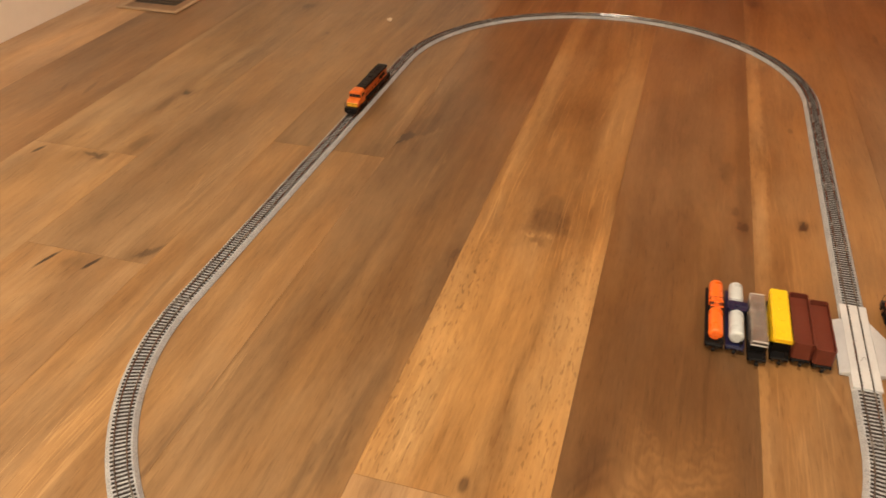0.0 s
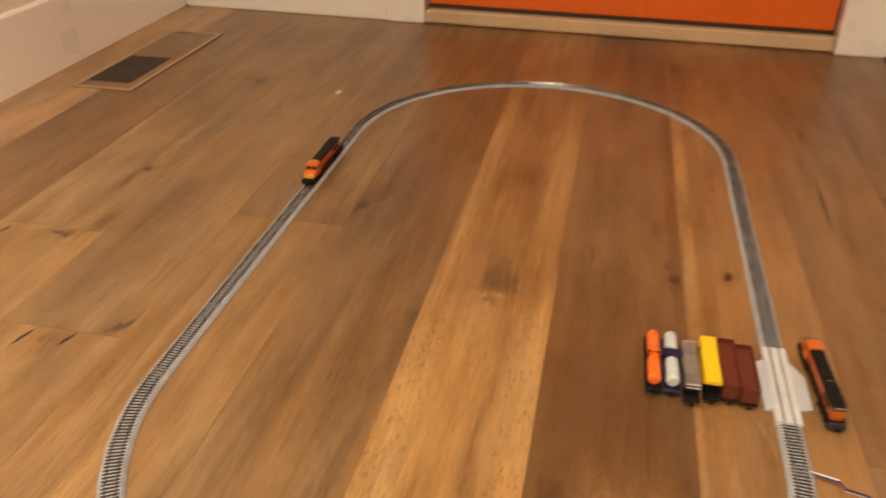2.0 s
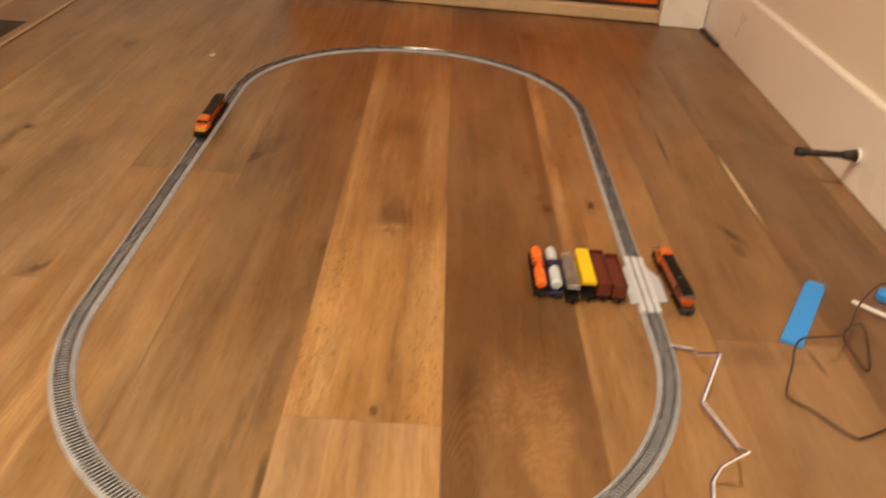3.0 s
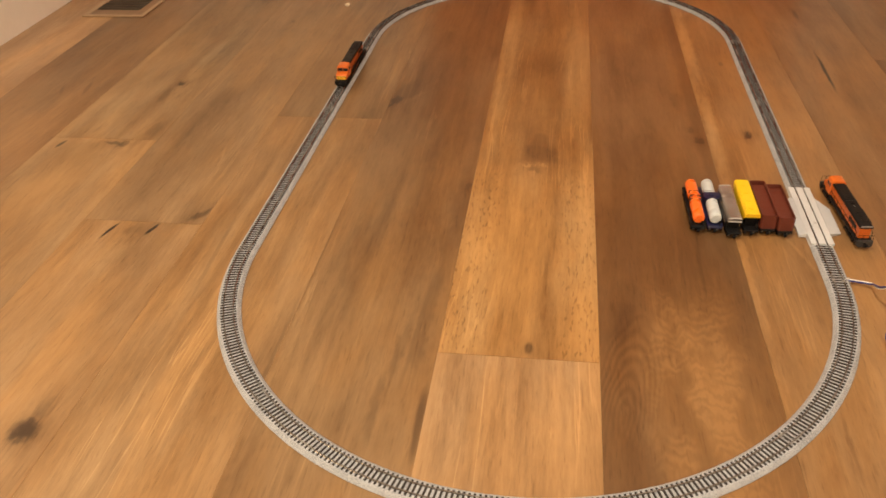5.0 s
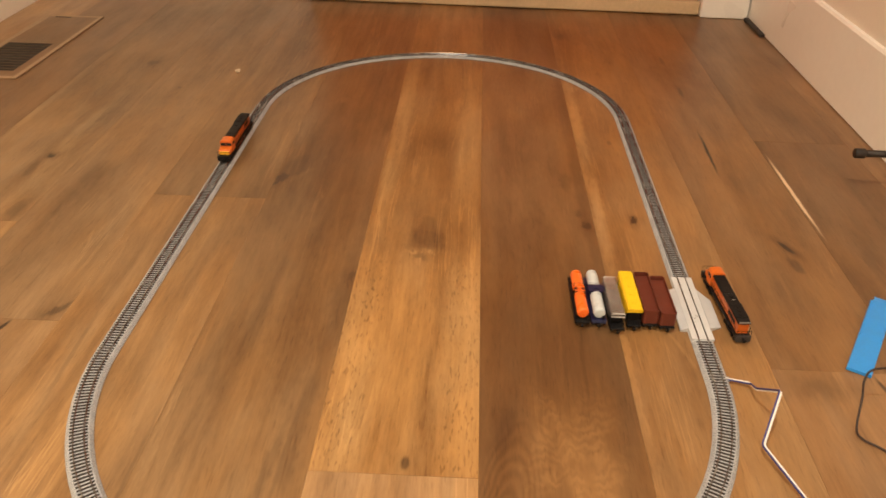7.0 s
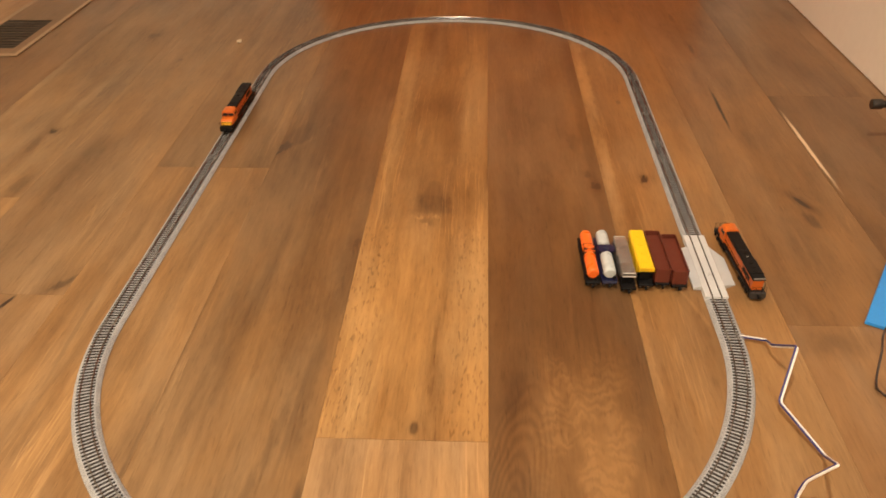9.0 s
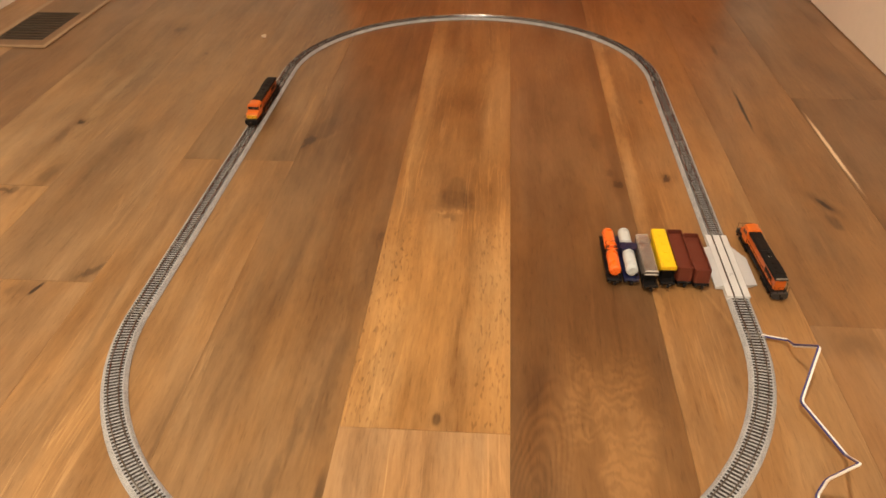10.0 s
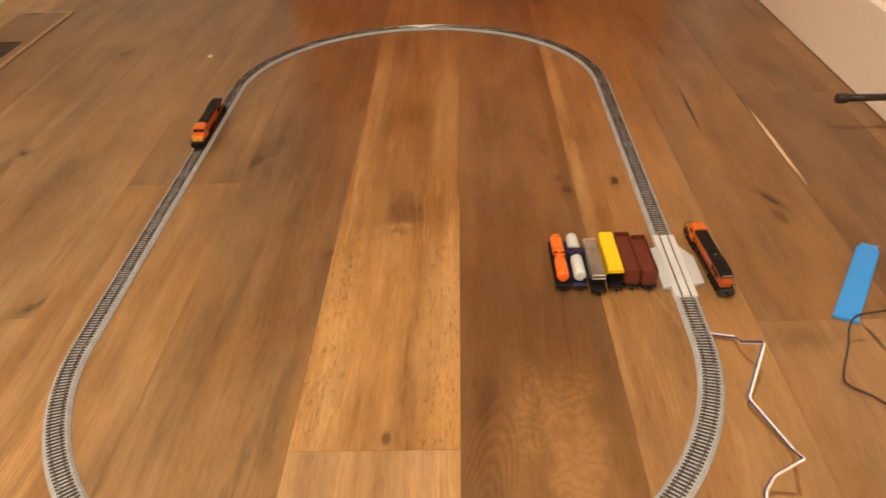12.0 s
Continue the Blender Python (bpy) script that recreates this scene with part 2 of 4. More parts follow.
LAMPGLASS = glow("lamp_diffuser", (1.0, 0.75, 0.45), 8.0)


# ---- mesh helpers ----
def mesh_from(bm, name, material, smooth=False):
    bmesh.ops.recalc_face_normals(bm, faces=bm.faces)
    data = bpy.data.meshes.new(name)
    bm.to_mesh(data)
    bm.free()
    if smooth:
        for face in data.polygons:
            face.use_smooth = len(face.vertices) <= 4
    data.materials.append(material)
    return data


def part(name, bm, material, parent=None, label="", smooth=False):
    ob = new(name, mesh_from(bm, name, material, smooth))
    ob.parent = parent
    if label:
        tagged(ob, label)
    return ob


def thing(name, label, category, group="", kind=""):
    return tagged(new(name), label, category, group, kind)


def box(x0, x1, y0, y1, z0, z1, bevel=0.0, bm=None, segments=1):
    fresh = bmesh.new()
    bmesh.ops.create_cube(fresh, size=1.0, matrix=Matrix.Translation(((x0 + x1) / 2, (y0 + y1) / 2, (z0 + z1) / 2)) @ Matrix.Diagonal((x1 - x0, y1 - y0, z1 - z0, 1)))
    if bevel:
        bmesh.ops.bevel(fresh, geom=fresh.edges[:], offset=bevel, segments=segments, affect="EDGES", profile=0.6)
    return merged(bm, fresh)


def merged(bm, fresh):
    if bm is None:
        return fresh
    data = bpy.data.meshes.new("join")
    fresh.to_mesh(data)
    fresh.free()
    bm.from_mesh(data)
    bpy.data.meshes.remove(data)
    return bm


def rod(a, b, r, n=12, bm=None, r2=None, bevel=0.0):
    """A cylinder or cone from a to b."""
    a, b = Vector(a), Vector(b)
    fresh = bmesh.new()
    m = Matrix.Translation((a + b) / 2) @ (b - a).to_track_quat("Z", "Y").to_matrix().to_4x4()
    bmesh.ops.create_cone(fresh, cap_ends=True, segments=n, radius1=r, radius2=r if r2 is None else r2, depth=(b - a).length, matrix=m)
    if bevel:
        caps = [e for e in fresh.edges if any(len(f.verts) > 4 for f in e.link_faces)]
        bmesh.ops.bevel(fresh, geom=caps, offset=bevel, segments=3, affect="EDGES", profile=0.5)
    return merged(bm, fresh)


def prism(outline, axis, lo, hi, bevel=0.0, bm=None):
    """A closed outline in the two other axes, drawn out along axis from lo to hi."""
    fresh = bmesh.new()
    ring = {"x": lambda u, v, w: (w, u, v), "y": lambda u, v, w: (u, w, v), "z": lambda u, v, w: (u, v, w)}[axis]
    first = [fresh.verts.new(ring(u, v, lo)) for u, v in outline]
    last = [fresh.verts.new(ring(u, v, hi)) for u, v in outline]
    k = len(outline)
    fresh.faces.new(first[::-1])
    fresh.faces.new(last)
    for i in range(k):
        fresh.faces.new((first[i], first[(i + 1) % k], last[(i + 1) % k], last[i]))
    if bevel:
        bmesh.ops.bevel(fresh, geom=fresh.edges[:], offset=bevel, segments=2, affect="EDGES", profile=0.5)
    return merged(bm, fresh)


def glide(points, steps=8):
    """A smooth line through points."""
    pts = [Vector(p) for p in points]
    pts = [2 * pts[0] - pts[1], *pts, 2 * pts[-1] - pts[-2]]
    out = []
    for p0, p1, p2, p3 in zip(pts, pts[1:], pts[2:], pts[3:]):
        for i in range(steps):
            t = i / steps
            out.append(0.5 * (2 * p1 + (p2 - p0) * t + (2 * p0 - 5 * p1 + 4 * p2 - p3) * t * t + (3 * p1 - p0 - 3 * p2 + p3) * t ** 3))
    return [*out, pts[-2]]


def tube(line, r, n=7, bm=None):
    fresh = bmesh.new()
    rings = []
    side = Vector((0.3, 0.2, 1.0))
    for i, p in enumerate(line):
        way = (line[min(i + 1, len(line) - 1)] - line[max(i - 1, 0)]).normalized()
        u = way.cross(side).normalized()
        v = way.cross(u).normalized()
        rings.append([fresh.verts.new(p + r * (math.cos(a) * u + math.sin(a) * v)) for a in (2 * math.pi * j / n for j in range(n))])
    for a, b in zip(rings, rings[1:]):
        for j in range(n):
            fresh.faces.new((a[j], a[(j + 1) % n], b[(j + 1) % n], b[j]))
    fresh.faces.new(rings[0][::-1])
    fresh.faces.new(rings[-1])
    return merged(bm, fresh)


def sweep(outline, places):
    """An outline of (across, up) carried along places of (point, across direction)."""
    bm = bmesh.new()
    rings = [[bm.verts.new(Vector(p) + a * Vector(d) + Vector((0, 0, u))) for a, u in outline] for p, d in places]
    k = len(outline)
    for r0, r1 in zip(rings, rings[1:]):
        for j in range(k):
            bm.faces.new((r0[j], r0[(j + 1) % k], r1[(j + 1) % k], r1[j]))
    bm.faces.new(rings[0][::-1])
    bm.faces.new(rings[-1])
    return bm


# ---- structure ----
Y_BACK, Y_FRONT, CEILING = 1.41, -3.4, 2.45
LEFT_FACE = lambda y: -1.003 - 0.014 * y
RIGHT_FACE = lambda y: 0.7165 + 0.0055 * y


def wall_outline(face, sign, y0, y1, depth):
    return [(face(y0), y0), (face(y1), y1), (face(y1) + sign * depth, y1), (face(y0) + sign * depth, y0)]


# the door wall stands a little out of square
SKEWED = ("wall_back", "baseboard_back", "trim_door_left", "trim_door_right", "trim_door_head", "door_sill")


def structure(name, bm, material, label, category):
    ob = tagged(part(name, bm, material), label, category, kind="structure")
    if name in SKEWED:
        ob.matrix_basis = TURN_BACK
    return ob


BASE = 0.009
# The left wall stops short: an added, unseen side room holds the second lamp.
LEFT_END = 0.22
X_FAR = -3.7
structure("wall_left", prism(wall_outline(lambda y: LEFT_FACE(y) - BASE, -1, LEFT_END, Y_BACK + 0.15, 0.12), "z", 0, CEILING), WALL, "plain warm white painted hallway wall", "wall")
structure("wall_right", prism(wall_outline(lambda y: RIGHT_FACE(y) + BASE, 1, Y_FRONT, Y_BACK + 0.15, 0.12), "z", 0, CEILING), WALL, "plain warm white painted hallway wall", "wall")
structure("added_wall_return", box(X_FAR, -1.142, LEFT_END, LEFT_END + 0.12, 0, CEILING), WALL, "added plain warm white wall of an unseen side room", "wall")
structure("added_wall_far", box(X_FAR - 0.12, X_FAR, Y_FRONT, LEFT_END + 0.12, 0, CEILING), WALL, "added plain warm white wall of an unseen side room", "wall")
structure("wall_front", box(X_FAR - 0.12, 0.9, Y_FRONT - 0.12, Y_FRONT, 0, CEILING), WALL, "plain warm white painted wall closing the hallway", "wall")
DOOR_X0, DOOR_X1 = -0.356, 0.609
TURN_BACK = pose(0, Y_BACK, 0) @ pose(0, 0, 0, 0, 0, -1.72) @ pose(0, -Y_BACK, 0)
back = box(-1.25, DOOR_X0 - 0.02, Y_BACK, Y_BACK + 0.14, 0, CEILING)
back = box(DOOR_X1 + 0.02, 0.9, Y_BACK, Y_BACK + 0.14, 0, CEILING, bm=back)
back = box(DOOR_X0 - 0.02, DOOR_X1 + 0.02, Y_BACK, Y_BACK + 0.14, 2.08, CEILING, bm=back)
structure("wall_back", back, WALL, "warm white painted wall round the front door", "wall")
structure("ceiling", box(X_FAR - 0.12, 0.95, Y_FRONT - 0.12, Y_BACK + 0.16, CEILING, CEILING + 0.1), CEIL, "plain white painted ceiling", "ceiling")


def baseboard_profile(face, sign):
    return lambda y: [(face(y), 0.0004 if sign < 0 else 0.002), (face(y), 0.1415), (face(y) + sign * 0.003, 0.1460), (face(y) + sign * BASE, 0.147), (face(y) + sign * BASE, 0.0004 if sign < 0 else 0.002)]


def baseboard(name, face, sign, y0, y1):
    bm = bmesh.new()
    profile = baseboard_profile(face, sign)
    a, b = ([bm.verts.new((x, y, z)) for x, z in profile(y)] for y in (y0, y1))
    for j in range(5):
        bm.faces.new((a[j], a[(j + 1) % 5], b[(j + 1) % 5], b[j]))
    bm.faces.new(a[::-1])
    bm.faces.new(b)
    structure(name, bm, TRIM, "tall white painted baseboard with eased top edge", "baseboard")


baseboard("baseboard_left", LEFT_FACE, -1, LEFT_END, Y_BACK + 0.016)
baseboard("baseboard_right", RIGHT_FACE, 1, Y_FRONT, Y_BACK - 0.020)
structure("baseboard_back", box(-1.018, DOOR_X0 - 0.100, Y_BACK - 0.014, Y_BACK - 0.001, 0.0004, 0.146, 0.002), TRIM, "tall white painted baseboard beside the door", "baseboard")

casing = box(DOOR_X0 - 0.098, DOOR_X0, Y_BACK - 0.021, Y_BACK - 0.001, 0.0004, 2.14, 0.002)
casing = box(DOOR_X0 - 0.02, DOOR_X0 - 0.003, Y_BACK, Y_BACK + 0.13, 0.002, 2.07, bm=casing)
structure("trim_door_left", casing, TRIM, "flat white painted door casing", "trim")
casing = box(DOOR_X1, 0.7225, Y_BACK - 0.032, Y_BACK - 0.001, 0.0004, 2.14, 0.002)
casing = box(DOOR_X1 + 0.003, DOOR_X1 + 0.02, Y_BACK, Y_BACK + 0.13, 0.002, 2.07, bm=casing)
structure("trim_door_right", casing, TRIM, "flat white painted door casing reaching the corner", "trim")
casing = box(DOOR_X0 - 0.098, 0.7225, Y_BACK - 0.021, Y_BACK - 0.001, 2.142, 2.24, 0.002)
casing = box(DOOR_X0 - 0.003, DOOR_X1 + 0.003, Y_BACK, Y_BACK + 0.13, 2.06, 2.078, bm=casing)
structure("trim_door_head", casing, TRIM, "flat white painted door head casing", "trim")

structure("door_sill", box(DOOR_X0 + 0.001, DOOR_X1 - 0.001, Y_BACK - 0.018, Y_BACK + 0.125, 0.002, 0.034, 0.003), SILLWOOD, "pale oak threshold under the front door", "door sill")
door = thing("door_1", "closed smooth orange painted front door", "door", kind="structure")
door.matrix_basis = TURN_BACK
part("leaf", box(DOOR_X0 + 0.004, DOOR_X1 - 0.004, Y_BACK + 0.012, Y_BACK + 0.056, 0.0425, 2.055, 0.002), DOOR, door)
part("sweep", box(DOOR_X0 + 0.004, DOOR_X1 - 0.004, Y_BACK + 0.006, Y_BACK + 0.05, 0.0345, 0.0420, 0.001), RUBBER, door, "dark rubber sweep")
knob = rod((DOOR_X1 - 0.07, Y_BACK + 0.012, 0.95), (DOOR_X1 - 0.07, Y_BACK - 0.03, 0.95), 0.011, 16)
part("door_handle", box(DOOR_X1 - 0.18, DOOR_X1 - 0.06, Y_BACK - 0.042, Y_BACK - 0.028, 0.941, 0.959, 0.004, knob, 2), STEEL, door, "dark metal lever")

# ---- floor ----
floor = structure("floor", box(X_FAR, 0.85, Y_FRONT, Y_BACK + 0.02, -0.06, -0.016), RUBBER, "wide oiled oak plank floor, warm brown with knots", "floor")
SEAMS = [-1.18, -1.03, -0.870, -0.703, -0.543, -0.391, -0.230, -0.0765, 0.0755, 0.2300, 0.3825, 0.5310, 0.683, 0.84]
# Broad marks of 5, 6 and 9 paint the light's falloff; others are wood.
MARKS = {
    2: [(-0.7424, 0.4356, 0.0045, 0.03, 10, 0.35), (-0.7819, 0.4257, 0.004, 0.02, 20, 0.3)],
    3: [(-0.5890, 0.466, 0.0065, 0.009, 0, 0.85), (-0.585, 0.903, 0.012, 0.016, 0, 0.45), (-0.680, 0.241, 0.0032, 0.013, -14, 0.9), (-0.600, 0.249, 0.020, 0.006, 5, 0.6),
        (-0.635, 0.225, 0.04, 0.03, 8, 0.22), (-0.600, 0.418, 0.007, 0.030, 4, 0.30), (-0.561, 0.295, 0.012, 0.030, 0, 0.32), (-0.566, 0.62, 0.012, 0.045, 0, 0.20),
        (-0.580, 0.53, 0.018, 0.240, 0, -0.38), (-0.549, 0.14, 0.005, 0.22, 0, -0.15), (-0.696, 0.62, 0.008, 0.15, 0, -0.32), (-0.640, 0.200, 0.05, 0.06, 0, 0.22), (-0.655, 0.36, 0.016, 0.100, 3, -0.30)],
    4: [(-0.4990, 0.031, 0.0024, 0.020, -14, 1.0), (-0.4480, 0.037, 0.0030, 0.013, -18, 1.0), (-0.4030, 0.073, 0.0065, 0.020, -32, 0.55), (-0.490, 0.762, 0.005, 0.007, 0, 0.4),
        (-0.4200, -0.282, 0.013, 0.014, 0, 0.9), (-0.418, -0.255, 0.008, 0.014, 0, 0.3), (-0.474, -0.020, 0.020, 0.050, 0, -0.30), (-0.470, 0.033, 0.012, 0.014, 0, 0.28), (-0.500, 0.413, 0.020, 0.045, 0, 0.24)],
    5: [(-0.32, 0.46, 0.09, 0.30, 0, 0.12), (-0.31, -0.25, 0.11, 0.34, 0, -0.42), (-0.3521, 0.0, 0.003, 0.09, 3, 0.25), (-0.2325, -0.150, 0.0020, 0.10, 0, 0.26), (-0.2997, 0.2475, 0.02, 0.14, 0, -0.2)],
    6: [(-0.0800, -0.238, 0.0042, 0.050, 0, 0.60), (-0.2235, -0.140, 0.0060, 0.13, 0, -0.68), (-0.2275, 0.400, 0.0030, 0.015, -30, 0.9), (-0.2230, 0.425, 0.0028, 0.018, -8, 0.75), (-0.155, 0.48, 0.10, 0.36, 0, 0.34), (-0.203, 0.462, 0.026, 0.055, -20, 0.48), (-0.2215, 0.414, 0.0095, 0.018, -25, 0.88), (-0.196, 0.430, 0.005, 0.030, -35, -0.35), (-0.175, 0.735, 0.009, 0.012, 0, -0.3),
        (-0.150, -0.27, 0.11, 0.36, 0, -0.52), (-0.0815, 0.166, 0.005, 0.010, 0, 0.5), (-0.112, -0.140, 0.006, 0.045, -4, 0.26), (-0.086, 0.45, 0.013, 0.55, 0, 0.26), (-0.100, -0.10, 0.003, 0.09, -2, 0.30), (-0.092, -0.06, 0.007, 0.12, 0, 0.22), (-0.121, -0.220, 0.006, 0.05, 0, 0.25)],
    7: [(0.0, 0.52, 0.10, 0.26, 0, 0.30), (0.0, 0.95, 0.10, 0.28, 0, 0.30), (0.003, 0.262, 0.026, 0.030, 0, 0.50), (0.003, 0.292, 0.015, 0.040, 0, 0.42), (0.004, 0.242, 0.034, 0.012, 0, 0.40), (-0.010, 0.2265, 0.007, 0.0035, 0, -0.6), (0.010, 0.2265, 0.005, 0.0030, 0, -0.6), (0.000, 0.219, 0.008, 0.007, 0, 0.35), (0.0095, -0.1315, 0.0045, 0.009, 0, 0.60),
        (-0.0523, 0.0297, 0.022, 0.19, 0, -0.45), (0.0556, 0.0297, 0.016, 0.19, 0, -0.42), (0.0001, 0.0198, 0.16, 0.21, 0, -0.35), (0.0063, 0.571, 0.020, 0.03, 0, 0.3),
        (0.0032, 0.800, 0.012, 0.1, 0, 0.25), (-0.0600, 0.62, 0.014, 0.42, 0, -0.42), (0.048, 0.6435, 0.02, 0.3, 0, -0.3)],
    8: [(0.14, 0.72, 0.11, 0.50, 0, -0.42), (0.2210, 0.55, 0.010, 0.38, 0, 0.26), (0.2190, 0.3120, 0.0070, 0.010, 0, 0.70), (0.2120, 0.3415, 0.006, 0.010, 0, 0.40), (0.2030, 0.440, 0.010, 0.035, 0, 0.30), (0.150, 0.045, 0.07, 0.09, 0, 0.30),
        (0.160, -0.170, 0.050, 0.13, 0, -0.34), (0.100, -0.085, 0.010, 0.035, -12, 0.25), (0.105, -0.215, 0.014, 0.03, 20, -0.3)],
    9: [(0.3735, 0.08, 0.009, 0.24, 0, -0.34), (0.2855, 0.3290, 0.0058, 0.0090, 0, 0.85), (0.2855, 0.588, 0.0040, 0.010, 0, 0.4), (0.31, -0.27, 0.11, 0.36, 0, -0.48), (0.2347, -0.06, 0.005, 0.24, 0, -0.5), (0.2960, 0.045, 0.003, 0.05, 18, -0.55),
        (0.3325, -0.1188, 0.012, 0.16, 0, -0.25), (0.2400, 0.56, 0.011, 0.42, 0, -0.72), (0.252, 1.169, 0.02, 0.03, 0, 0.3)],
    10: [(0.4425, 0.5680, 0.0027, 0.086, -2.0, 1.0), (0.4765, 0.2755, 0.0042, 0.017, 24, 1.0), (0.4755, 0.2320, 0.008, 0.018, 10, 0.45), (0.4540, 0.8360, 0.004, 0.03, 0, 0.6),
        (0.4520, 1.017, 0.006, 0.03, 0, 0.45), (0.4909, -0.0059, 0.0026, 0.026, 6, 0.8), (0.4648, 0.1584, 0.03, 0.07, 10, 0.2), (0.420, -0.004, 0.045, 0.022, 0, 0.32)],
    11: [(0.5360, 0.432, 0.0030, 0.122, 0.3, -1.0), (0.5654, 0.099, 0.02, 0.06, 0, 0.2), (0.6286, 0.7425, 0.03, 0.1, 0, 0.2)],
}
# where the ends of two planks meet, column by column
ENDS = {0: [-1.1, 0.5], 1: [-0.6], 2: [-0.9], 3: [-1.6, 0.262], 4: [-1.1, 0.052], 5: [-1.9, 0.352], 6: [-0.85], 7: [-1.7, -0.146], 8: [-0.95], 9: [-1.35], 10: [-1.8, 0.024], 11: [-0.7, 0.618], 12: [-0.9]}
# the tone of each plank of a column: those short of the last, and the last one towards the door; in 3 to 5 the step
# between them also holds some of the light's falloff
TONES = {
    0: [(0.28, 0.163, 0.076)] * 2,
    1: [(0.4002, 0.241, 0.1224)] * 2,
    2: [(0.2324, 0.1328, 0.0647)] * 2,
    3: [(0.304, 0.1825, 0.0865), (0.2746, 0.1681, 0.0827)],
    4: [(0.310, 0.181, 0.083), (0.2480, 0.1470, 0.0700)],
    5: [(0.264, 0.1495, 0.066), (0.2034, 0.1161, 0.0522)],
    6: [(0.2303, 0.1245, 0.0529), (0.195, 0.1067, 0.046)],
    7: [(0.316, 0.188, 0.091), (0.300, 0.1615, 0.0605)],
    8: [(0.1640, 0.0850, 0.0350)] * 2,
    9: [(0.2626, 0.1392, 0.0559)] * 2,
    10: [(0.2440, 0.1350, 0.0630), (0.2250, 0.1190, 0.0507)],
    11: [(0.184, 0.0985, 0.0445), (0.201, 0.109, 0.0495)],
    12: [(0.235, 0.131, 0.062)] * 2,
}
WOODS = {i: wood("oak_plank", MARKS.get(i, ()), flecks=0.30 if i == 7 else 0.0, figure=i == 8, streaks=0.80 if i in (5, 6, 7) else 0.22 if i in (0, 1, 2, 3, 8, 11, 12) else 0.36) for i in range(13)}
WOODS[13] = wood("oak_plank", streaks=1.25)
# floor of the added side room
x = SEAMS[0]
while x > X_FAR + 0.16:
    plank = part("plank", box(x - 0.1499, x - 0.0001, Y_FRONT, LEFT_END - 0.001, -0.015, 0.0), WOODS[0], floor)
    plank.color = (0.30, 0.177, 0.08, 1)
    x -= 0.15
for i, (x0, x1) in enumerate(zip(SEAMS, SEAMS[1:])):
    stops = [Y_FRONT, *ENDS[i], Y_BACK + 0.02]
    for y0, y1 in zip(stops, stops[1:]):
        bm = box(x0 + 0.00005, x1 - 0.00005, y0 + 0.00016, y1 - 0.00016, -0.015, 0.0)
        rim = [e for e in bm.edges if all(v.co.z > -0.001 for v in e.verts) and abs(e.verts[0].co.x - e.verts[1].co.x) < 0.01]
        bmesh.ops.bevel(bm, geom=rim, offset=0.00016, segments=1, affect="EDGES")
        plank = part("plank", bm, WOODS[13] if i == 7 and y1 < 0 else WOODS[i], floor)
        plank.color = (*TONES[i][y1 > Y_BACK], 1)

# ---- floor register ----
vent = thing("floor_register", "pale wooden floor register with dark slots, flush in the floor", "floor vent")
VX0, VX1, VY0, VY1 = -0.937, -0.805, 0.780, 1.192
SX0, SX1, SY0, PITCH, COUNT = -0.926, -0.830, 0.817, 0.0154, 11
SY1 = SY0 + PITCH * COUNT
frame_bm = bmesh.new()
for x0, x1, y0, y1 in ((VX0, SX0, VY0, VY1), (VX1 - 0.009, VX1, VY0, VY1), (SX0, VX1 - 0.009, VY0, VY0 + 0.009), (SX0, VX1 - 0.009, VY1 - 0.009, VY1)):
    box(x0, x1, y0, y1, 0.0005, 0.0032, 0.0006, frame_bm)
part("register_frame", frame_bm, VENTWOOD, vent, "paler wooden border")
panel_bm = bmesh.new()
for x0, x1, y0, y1 in ((SX1, VX1 - 0.009, VY0 + 0.009, VY1 - 0.009), (SX0, SX1, VY0 + 0.009, SY0), (SX0, SX1, SY1, VY1 - 0.009)):
    box(x0, x1, y0, y1, 0.0005, 0.0027, 0, panel_bm)
panel = part("panel", panel_bm, WOODS[2], vent, "smooth oak panel the colour of the floor")
panel.color = (*TONES[2][0], 1)
# solid dark pieces paint the shade inside the openings
part("dark_duct_plate", box(SX0, SX1, SY0, SY1, 0.0004, 0.0012), RUBBER, vent, "dark plate in place of the shaded opening behind the slats")
part("dark_slot_bar", box(-0.912, -0.876, 1.176, 1.1815, 0.0022, 0.0031), RUBBER, vent, "short dark bar in place of a shaded slot")
for j in range(COUNT + 1):
    part("slat", box(SX0, SX1, SY0 + PITCH * j - 0.0013, SY0 + PITCH * j + 0.0013, 0.0012, 0.0026, 0.0004), SLATWOOD, vent)

# ---- door stop, crumb, dark strip ----
stop = thing("door_stop", "dark bronze door stop screwed to the baseboard", "door stop")
sx, sy, sz = RIGHT_FACE(0.455), 0.455, 0.058
part("base_plate", rod((sx - 0.001, sy, sz), (sx - 0.006, sy, sz), 0.0125, 20, bevel=0.0015), TRIM, stop, "white round plate", True)
part("flare", rod((sx - 0.006, sy, sz), (sx - 0.028, sy, sz), 0.0105, 18, r2=0.0060), RUBBER, stop, smooth=True)
part("stem", rod((sx - 0.028, sy, sz), (sx - 0.087, sy, sz), 0.0052, 16), RUBBER, stop, smooth=True)
part("tip", rod((sx - 0.085, sy, sz), (sx - 0.101, sy, sz), 0.0074, 18, bevel=0.002), RUBBER, stop, "black rubber tip", True)

bm = bmesh.new()
bmesh.ops.create_icosphere(bm, subdivisions=2, radius=1.0)
for v in bm.verts:
    v.co = Vector((-0.403, 0.860, 0.004)) + Vector((v.co.x * 0.0072, v.co.y * 0.006, v.co.z * 0.004)) * (0.8 + 0.5 * noise.noise(v.co * 1.7))
